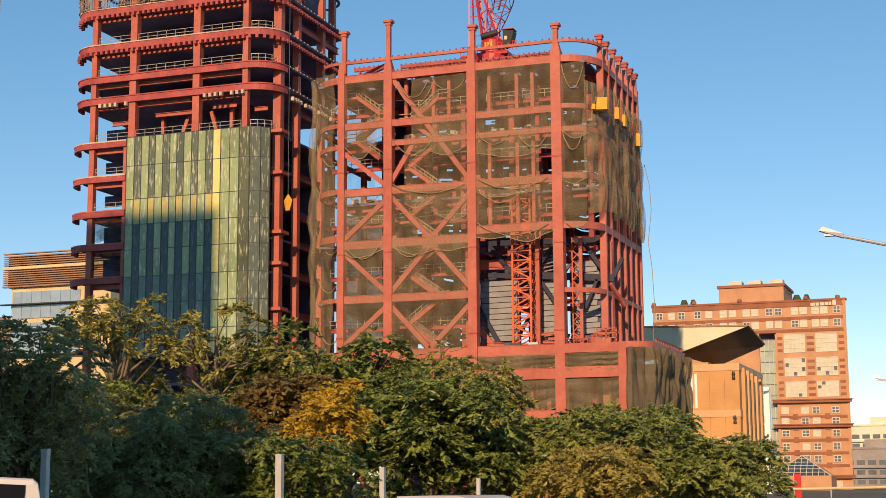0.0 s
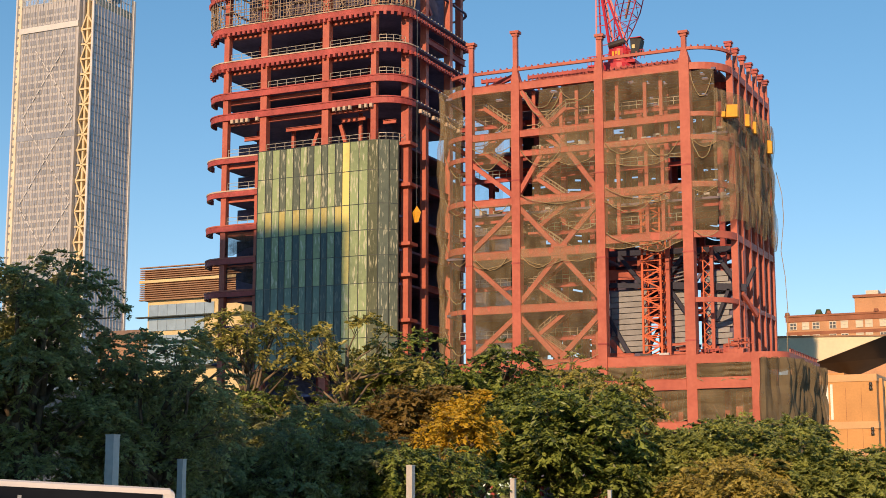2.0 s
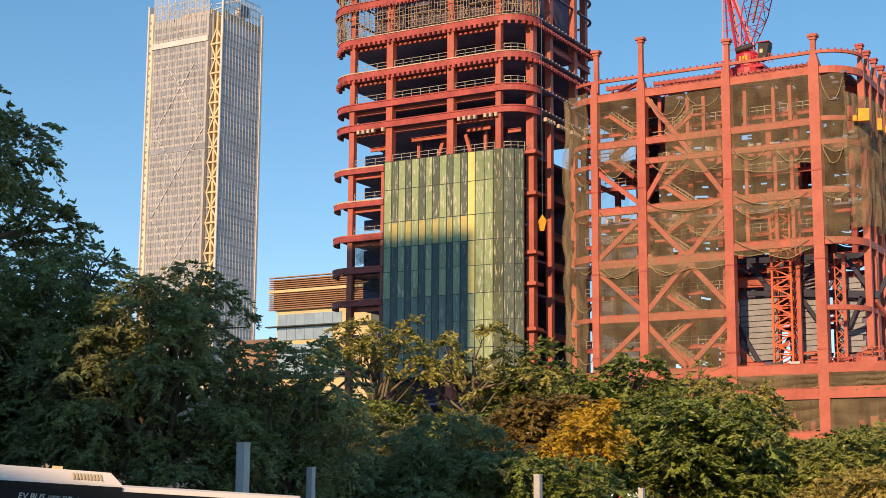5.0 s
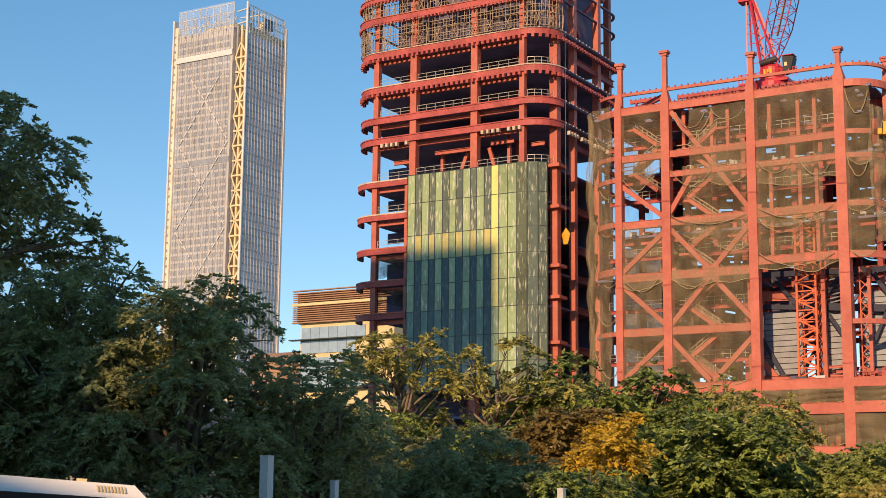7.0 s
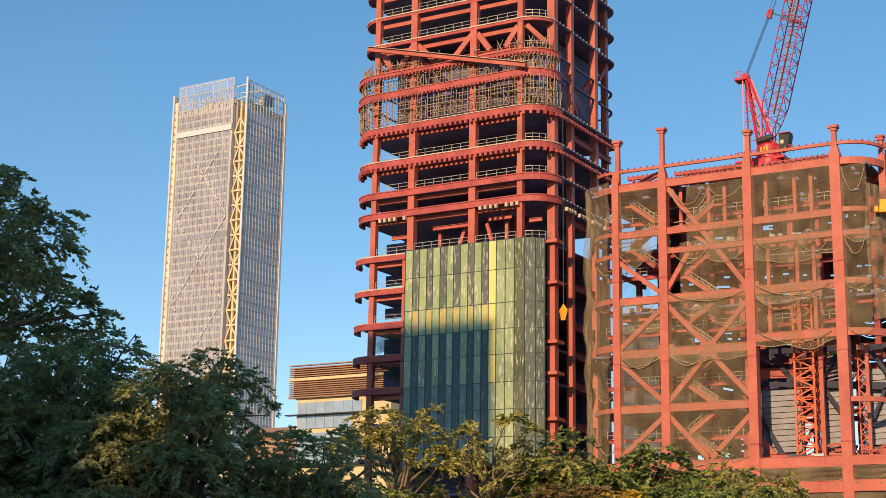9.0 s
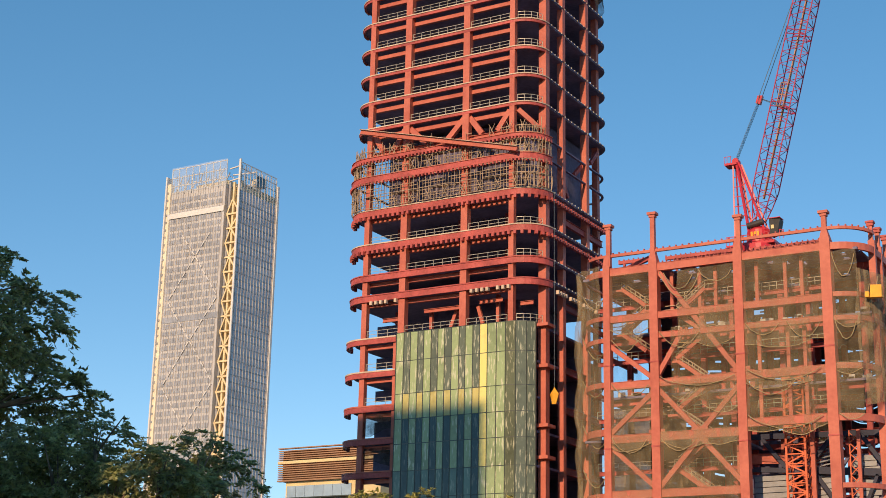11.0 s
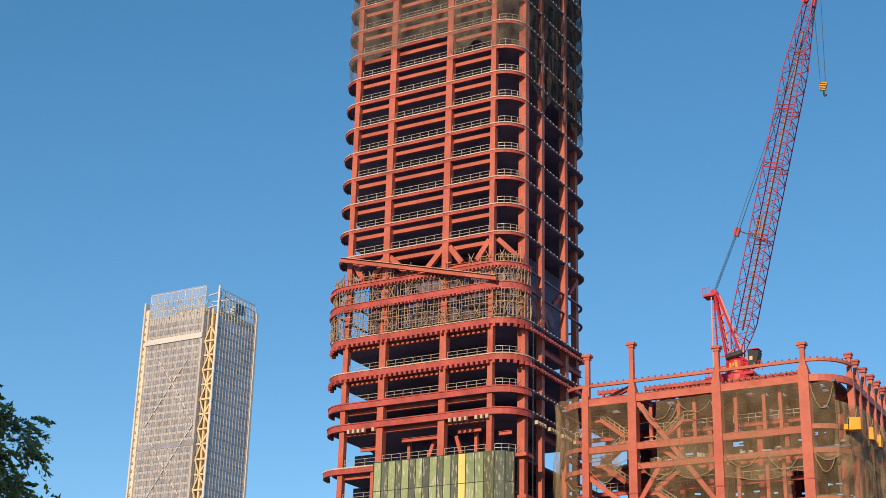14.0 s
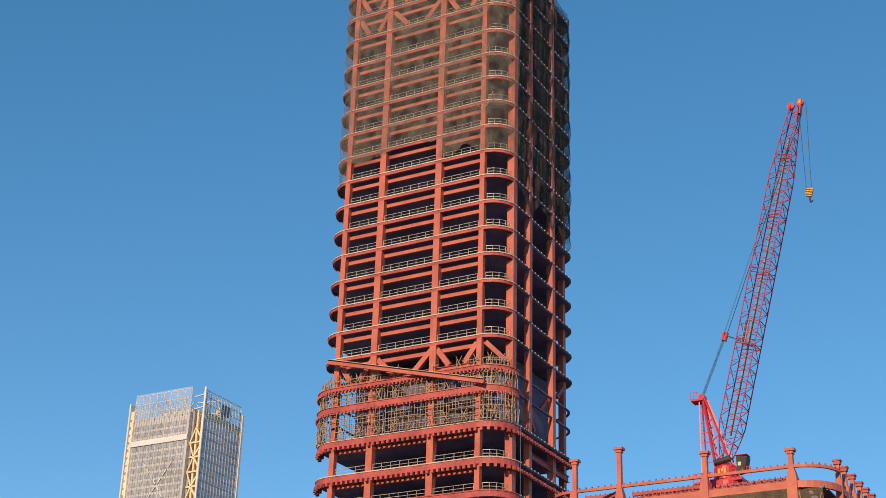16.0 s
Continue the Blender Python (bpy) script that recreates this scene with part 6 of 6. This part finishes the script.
def tree(x, y, top, r, low, kind, leaves, size, label, seed, flat=0.45, lobes_n=14, open_=False, squash=1.0):
    rn = random.Random(seed)
    if y > 50:
        leaves, size = int(leaves * 0.75), size * 1.22
    t = thing("tree", (x, y, 0), label, "tree", "street trees")
    g = Geo()
    h0 = max(1.2, low * 0.9 + 0.3)
    lean = (rn.uniform(-.25, .25), rn.uniform(-.25, .25))
    rr = (0.017 if open_ else 0.035) * top
    p = Vector((x, y, 0))
    mid = Vector((x + lean[0], y + lean[1], h0))
    g.tube(p, p.lerp(mid, 0.12), rr * 1.5, 9, rr)
    g.tube(p.lerp(mid, 0.12), mid, rr, 9, rr * 0.8)
    end = Vector((x + lean[0] * 2, y + lean[1] * 2, top - (top - low) * 0.25))
    g.tube(mid, end, rr * 0.8, 8, rr * 0.25)
    part("trunk", g, BARK, t, "", True)
    cz_, hz = (top + low) / 2, (top - low) / 2
    lobes = [(0, 0, cz_, r * 0.5, r * 0.5 * squash, hz * 0.5)]
    if open_:
        lobes = [(0, 0, cz_ + hz * 0.3, r * 0.2, r * 0.2, hz * 0.2)]
    lobes_n = round(lobes_n * 0.85) if y > 50 else lobes_n
    for i in range(lobes_n):
        # evenly wound round the crown from its top to its foot
        a = 2.39996 * i + rn.uniform(-.35, .35)
        e = (0.92 - (1.1 if open_ else 1.7) * (i + 0.5) / lobes_n) + rn.uniform(-.1, .1)
        k = math.sqrt(max(0.05, 1 - e * e))
        u_ = rn.uniform(0.55, 0.88)
        q = (r * u_ * k * math.cos(a), r * u_ * k * math.sin(a) * squash, cz_ + hz * 0.76 * e)
        f = rn.uniform(0.2, 0.3) if open_ else rn.uniform(0.22, 0.36)
        lobes.append((*q, r * f, r * f * squash, max(hz * f * 0.8, 0.35)))
        s0 = mid.lerp(end, rn.uniform(0.0, 0.7))
        e0 = Vector((x + q[0] * 0.9, y + q[1] * 0.9, q[2]))
        m0 = s0.lerp(e0, 0.5) + Vector((rn.uniform(-.3, .3), rn.uniform(-.3, .3), 0.25))
        lg = Geo()
        lg.tube(s0, m0, rr * 0.42, 6, rr * 0.26)
        lg.tube(m0, e0, rr * 0.26, 6, rr * 0.1)
        for _ in range(3):
            e1 = e0 + Vector((rn.uniform(-1, 1), rn.uniform(-1, 1), rn.uniform(-0.2, 0.9))) * r * f
            lg.tube(m0.lerp(e0, rn.uniform(0.3, 1)), e1, rr * 0.12, 5, rr * 0.04)
        part("limb", lg, BARK, t, "", True)
    v, f = crown_mesh(seed, lobes, leaves, size, flat, 0.78 if y > 50 else 0.5)
    me = bpy.data.meshes.new("crown")
    me.from_pydata(v.tolist(), [], f.tolist())
    me.materials.append(LEAF[kind])
    ob = new("crown", me)
    ob.parent = t
    return t


DK = "dark green leafy street tree standing in shade"
tree(-40.2, 33.0, 16.9, 5.95, 8.3, "dark", 67600, 0.177, "large dark green leafy tree standing in shade", 1, 0.5, 22)
tree(-41.6, 33.3, 10.4, 4.9, 1.0, "dark", 46800, 0.170, DK, 25, 0.45, 16)
tree(-34.5, 31.0, 10.0, 4.0, 1.4, "dark", 52000, 0.123, DK, 2, 0.45, 18)
tree(-30.0, 31.6, 10.1, 3.4, 1.4, "dark", 67600, 0.115, DK, 22, 0.45, 20)
tree(-26.8, 31.6, 9.5, 2.9, 1.3, "dark", 59800, 0.115, "dark green leafy street tree with a few sunlit sprays", 3, 0.45, 20)
tree(-25.0, 34.4, 7.6, 2.5, 1.0, "dark", 39000, 0.115, DK, 23, 0.4, 16)
tree(-33.6, 33.6, 10.2, 3.4, 2.2, "dark", 52000, 0.123, DK, 26, 0.45, 18)
tree(-38.4, 34.0, 8.0, 3.2, 1.6, "dark", 20000, 0.15, DK, 27, 0.45, 14)
tree(-30.5, 43.0, 6.9, 3.8, 1.2, "dark", 56550, 0.116, "dark layered tree in deep shade behind the road", 4, 0.25)
tree(-26.2, 44.5, 5.6, 3.9, 0.9, "dark", 56550, 0.116, "dark layered tree in deep shade behind the road", 5, 0.22)
tree(-22.3, 46.0, 4.4, 3.0, 1.0, "green", 24650, 0.141, "low layered green tree beside the road", 6, 0.22)
tree(-42.4, 67.4, 12.8, 3.8, 6.0, "olive", 8500, 0.17, "sparse yellow-green tree with visible branches", 7, 0.5, 18, True)
tree(-47.0, 66.0, 9.0, 4.4, 2.5, "olive", 33893, 0.185, "yellow-green leafy street tree in sunlight", 8, 0.4)
tree(-37.8, 69.4, 12.1, 4.3, 5.0, "olive", 9000, 0.17, "sparse yellow-green tree with visible branches", 9, 0.5, 18, True)
tree(-44.4, 71.0, 9.3, 4.6, 1.6, "olive", 34000, 0.18, "yellow-green leafy street tree in sunlight", 28, 0.4)
tree(-38.6, 73.0, 8.9, 4.4, 1.6, "olive", 34000, 0.18, "yellow-green leafy street tree in sunlight", 29, 0.4)
tree(-36.0, 66.5, 7.7, 4.2, 2.0, "green", 33893, 0.185, "green leafy street tree in sunlight", 10, 0.35)
tree(-41.5, 63.5, 7.6, 4.2, 1.5, "green", 33893, 0.185, "green leafy street tree in sunlight", 20, 0.35)
tree(-30.2, 69.0, 10.3, 4.0, 2.0, "green", 46000, 0.185, "dense dark green round-headed street tree", 11, 0.4, 18)
tree(-24.6, 66.0, 8.1, 3.9, 1.5, "green", 40000, 0.2, "dense green street tree with drooping sprays", 12, 0.45, 18)
tree(-26.4, 79.0, 9.1, 2.9, 3.0, "olive", 20027, 0.192, "yellow-green leafy tree beside the site", 13, 0.5)
tree(-31.5, 85.0, 11.6, 2.6, 5.0, "olive", 8011, 0.192, "sparse yellow-green tree beside the site", 14, 0.5)
tree(-28.0, 57.5, 7.6, 2.2, 3.0, "rust", 20027, 0.170, "thinning tree with rusty green leaves", 15, 0.45)
tree(-23.9, 53.0, 6.6, 1.75, 2.9, "yellow", 9500, 0.14, "small tree with golden yellow autumn leaves", 36, 0.5, 9)
tree(-17.3, 72.0, 6.4, 4.6, 1.8, "spring", 46218, 0.170, "broad layered green tree in sunlight", 17, 0.2, 20)
tree(-12.6, 71.0, 4.9, 3.6, 1.2, "spring", 33893, 0.170, "broad layered green tree in sunlight", 18, 0.2, 18)
tree(-21.6, 70.0, 5.5, 3.4, 1.4, "spring", 30812, 0.170, "broad layered green tree in sunlight", 19, 0.22, 18)
tree(-17.0, 66.5, 4.3, 3.3, 1.3, "amber", 27731, 0.148, "low tree with rusty yellow-green leaves", 21, 0.25, 17)
tree(-36.3, 73.8, 11.2, 3.2, 3.0, "green", 26000, 0.185, "dark green tree behind the street trees", 24, 0.4, 16)
# dark shrubbery under the trees
rng = np.random.default_rng(3)
lobes = [(-62 + i * 1.5, 76 + 2 * math.sin(i * 1.7), 1.4, 1.6, 1.2, 1.7 + 0.5 * math.sin(i * 2.3)) for i in range(34)]
lobes += [(-44 + i * 1.4, 55 + math.sin(i * 1.3), 1.1, 1.5, 1.0, 1.3 + 0.4 * math.sin(i * 2.1)) for i in range(16)]
v, f = crown_mesh(77, lobes, 30000, 0.24, 0.5)
me = bpy.data.meshes.new("shrubbery")
me.from_pydata(v.tolist(), [], f.tolist())
me.materials.append(LEAF["dark"])
tagged(new("shrubbery", me), "dark green shrubbery under the street trees", "shrubs", kind="stuff")

# ---- street furniture and vehicles ----
POST = mat("grey_post_paint", (0.50, 0.49, 0.47), 0.5, 0.1, 0.12, 1, 8, 0.05)
for x, y, z, w in ((-21.8, 28.65, 3.92, 0.23), (-22.8, 32.9, 3.45, 0.17), (-19.42, 39.5, 3.38, 0.19), (-18.99, 46.25, 3.05, 0.16), (-17.96, 53.04, 2.69, 0.13)):
    p = thing("street_post", (x, y, 0), "plain grey metal post beside the road", "post", "posts along the road")
    part("shaft", Geo().box(x - w / 2, y - w / 2, 0, x + w / 2, y + w / 2, z), POST, p)
    part("base_plate", Geo().box(x - w, y - w, -0.02, x + w, y + w, 0.05), POST, p)
    part("cap", Geo().box(x - w / 2 - 0.01, y - w / 2 - 0.01, z, x + w / 2 + 0.01, y + w / 2 + 0.01, z + 0.03), POST, p)
LAMPM = mat("lamp_alloy", (0.55, 0.55, 0.55), 0.4, 0.5, 0.1, 1, 8, 0)
LENS = mat("lamp_lens", (0.8, 0.8, 0.75), 0.2, 0, 0.05, 1, 8, 0)
for sx, sy, sz, dx in ((-3.9, 39.8, 9.0, 2.7), (-5.2, 74.8, 7.4, 2.7)):
    l = thing("street_lamp", (sx + dx, sy, 0), "grey street lamp with an arched arm", "street lamp", "street lamps")
    part("pole", Geo().tube((sx + dx, sy, 0), (sx + dx, sy, sz - 1.0), 0.11, 12, 0.07), LAMPM, l)
    g = Geo()
    pts = [Vector((sx + dx, sy, sz - 1.0)), Vector((sx + dx * 0.9, sy, sz - 0.55)), Vector((sx + 1.5, sy, sz - 0.42)), Vector((sx + 0.45, sy, sz - 0.14))]
    for a, b in zip(pts, pts[1:]):
        g.tube(a, b, 0.045, 8)
    part("arm", g, LAMPM, l)
    hd = part("lamp_head", Geo().hexa([(sx - 0.12, sy - 0.12, sz + 0.02), (sx + 0.5, sy - 0.12, sz - 0.2), (sx + 0.5, sy + 0.12, sz - 0.2), (sx - 0.12, sy + 0.12, sz + 0.02), (sx - 0.02, sy - 0.07, sz + 0.13), (sx + 0.5, sy - 0.06, sz - 0.08), (sx + 0.5, sy + 0.06, sz - 0.08), (sx - 0.02, sy + 0.07, sz + 0.13)]), LAMPM, l, "flat lamp head")
    part("lens", Geo().box(sx + 0.02, sy - 0.09, sz - 0.13, sx + 0.34, sy + 0.09, sz - 0.08), LENS, hd)

# electric bus, nose down a slight dip of the road
BUSW = mat("white_bus_paint", (0.74, 0.69, 0.65), 0.3, 0, 0.05, 0.6, 5, 0)
BUSB = mat("black_bus_glass", (0.012, 0.012, 0.016), 0.3, 0, 0.2, 0.6, 5, 0, None, 0.15)
BX1, BX0, BUY = 0.0, -12.0, 0.0
bus = thing("city_bus", (0, 0, 0), "white electric city bus with black windows", "bus")


def shell(x0, x1, y0, y1, z0, z1, r):
    """A body with rounded upper edges."""
    g = Geo()
    pr = [(y0, z0), (y1, z0), (y1, z1 - r), (y1 - r * 0.3, z1 - r * 0.3), (y1 - r, z1), (y0 + r, z1), (y0 + r * 0.3, z1 - r * 0.3), (y0, z1 - r)]
    n = len(pr)
    secs = [(x0, 0.0), (x1 - r * 1.2, 0.0), (x1 - r * 0.4, 0.06), (x1, 0.2)]
    for x, d in secs:
        g.v += [(x, y, z - d * (z > z0)) for y, z in pr]
    for s in range(len(secs) - 1):
        g.f += [(s * n + i, s * n + (i + 1) % n, (s + 1) * n + (i + 1) % n, (s + 1) * n + i) for i in range(n)]
    g.f += [tuple(reversed(range(n))), tuple((len(secs) - 1) * n + i for i in range(n))]
    return g


part("body", shell(BX0, BX1, BUY, BUY + 2.5, 0.35, 2.74, 0.1), BUSW, bus, "white body")
part("window_band", Geo().box(BX0 + 0.05, BUY - 0.02, 1.0, BX1 - 0.25, BUY + 0.04, 2.63), BUSB, bus, "black glazed side")
for i in range(8):
    part("window_post", Geo().box(BX0 + 1.3 + i * 1.35, BUY - 0.035, 1.0, BX0 + 1.36 + i * 1.35, BUY + 0.02, 2.5), POST if i in (5, 6) else BLK, bus)
pod_ = part("battery_pod", Geo().hexa([(-8.3, BUY + 0.05, 2.7), (-3.06, BUY + 0.05, 2.7), (-3.06, BUY + 2.4, 2.7), (-8.3, BUY + 2.4, 2.7), (-8.2, BUY + 0.2, 2.99), (-3.3, BUY + 0.2, 2.93), (-3.3, BUY + 2.25, 2.93), (-8.2, BUY + 2.25, 2.99)]), BUSW, bus, "raised white roof battery housing")
for i in range(9):
    part("louvre", Geo().beam((-3.88 + i * 0.055, BUY + 0.08, 2.79), (-3.91 + i * 0.055, BUY + 0.15, 2.89), 0.022), CREAM, pod_)
# black strip added as the shade beneath the overhanging housing
part("shadow_gap", Geo().box(-8.3, BUY - 0.03, 2.6, -3.1, BUY + 0.04, 2.7), BUSB, pod_, "dark strip standing for shade under the housing")
part("roof_lamp", Geo().box(-4.25, BUY + 0.35, 2.94, -4.08, BUY + 0.5, 2.99), CREAM, pod_)
for x in (BX0 + 2.6, BX1 - 2.6):
    for y in (BUY + 0.15, BUY + 2.35):
        w = part("wheel", Geo().tube((x, y - 0.14, 0.48), (x, y + 0.14, 0.48), 0.48, 20), BLK, bus, "black tyre")
        part("rim", Geo().tube((x, y - 0.17, 0.48), (x, y + 0.17, 0.48), 0.27, 14), POST, w)
cu = bpy.data.curves.new("lettering", "FONT")
cu.body, cu.size, cu.extrude = "100% Electric", 0.098, 0.003
cu.shear = 0.2
cu.materials.append(BUSW)
tx = new("lettering", cu)
tx.parent = bus
tx.matrix_basis = pose(-4.29, -0.04, 2.435, 90, 0, 0)
tagged(tx, "white lettering")
cu2 = cu.copy()
cu2.body, cu2.size, cu2.offset = "EV BUS", 0.135, 0.0015
tx2 = new("lettering", cu2)
tx2.parent = bus
tx2.matrix_basis = pose(-4.75, -0.04, 2.425, 90, 0, 0)
tagged(tx2, "bold white lettering")
bus.matrix_basis = pose(-15.0, 21.3, -0.06, 0, 0, 45) @ pose(0, 0, 0, 0, 3.0, 0)
ramp_ = single("road_ramp", Geo().hexa([(-13, -1, 0), (1.5, -1, -0.12), (1.5, 4, -0.12), (-13, 4, 0), (-13, -1, 0.725), (1.5, -1, -0.085), (1.5, 4, -0.085), (-13, 4, 0.725)]), ASPHALT, (0, 0, 0), "rising stretch of asphalt road", "road", kind="structure")
ramp_.matrix_basis = pose(-15.1, 21.15, 0.0, 0, 0, 45)

# white van whose roof shows above the lower edge
van = thing("white_van", (-14.8, 40.3, 0), "white van with a rounded roof", "van")
part("body", shell(-15.8, -13.6, 39.3, 43.8, 0.4, 2.2, 0.3), BUSW, van, "white body")
part("window_band", Geo().box(-15.6, 39.26, 1.2, -14.0, 39.32, 1.75), BUSB, van, "dark rear window")
for x in (-15.4, -14.1):
    for y in (40.2, 43.0):
        part("wheel", Geo().tube((x - 0.1, y, 0.33), (x + 0.1, y, 0.33), 0.33, 16), BLK, van, "black tyre")

# far end of the street
REDB = mat("red_banner_cloth", (0.62, 0.03, 0.03), 0.7, 0, 0.12, 0.8, 6, 0.1)
bn = thing("red_banner", (-14.4, 119.1, 0), "upright red banner on a pole", "banner")
part("pole", Geo().tube((-14.75, 119.2, 0), (-14.75, 119.2, 3.1), 0.04, 8), POST, bn)
part("cloth", Geo().hexa([(-14.7, 119.1, 0.8), (-14.15, 119.05, 0.8), (-14.15, 119.12, 0.8), (-14.7, 119.16, 0.8), (-14.7, 119.1, 3.05), (-14.2, 119.05, 3.0), (-14.2, 119.12, 3.0), (-14.7, 119.16, 3.05)]), REDB, bn)
rl = thing("overhead_pipe", (-11.7, 109.3, 0), "pale horizontal pipe on posts across the street", "pipe")
part("pipe", Geo().tube((-16.5, 108.8, 1.9), (-5.0, 109.9, 2.1), 0.1, 8), CREAM, rl)
for x in (-16.2, -11, -5.3):
    part("support", Geo().tube((x, 108.8 + (x + 16.5) * 0.096, 0), (x, 108.8 + (x + 16.5) * 0.096, 1.9), 0.05, 8), POST, rl)
sg = thing("shop_sign", (-16.9, 100, 0), "small blue and white shop sign board on posts", "sign")
part("board", Geo().box(-17.7, 100, 0.9, -16.2, 100.15, 1.65), mat("blue_board", (0.2, 0.5, 0.65), 0.5, 0, 0.05), sg)
part("bar", Geo().box(-17.5, 99.97, 1.2, -16.9, 100, 1.4), BUSW, sg)
part("leg", Geo().box(-17.6, 100.02, 0, -17.5, 100.12, 0.9), POST, sg)
part("leg", Geo().box(-16.4, 100.02, 0, -16.3, 100.12, 0.9), POST, sg)
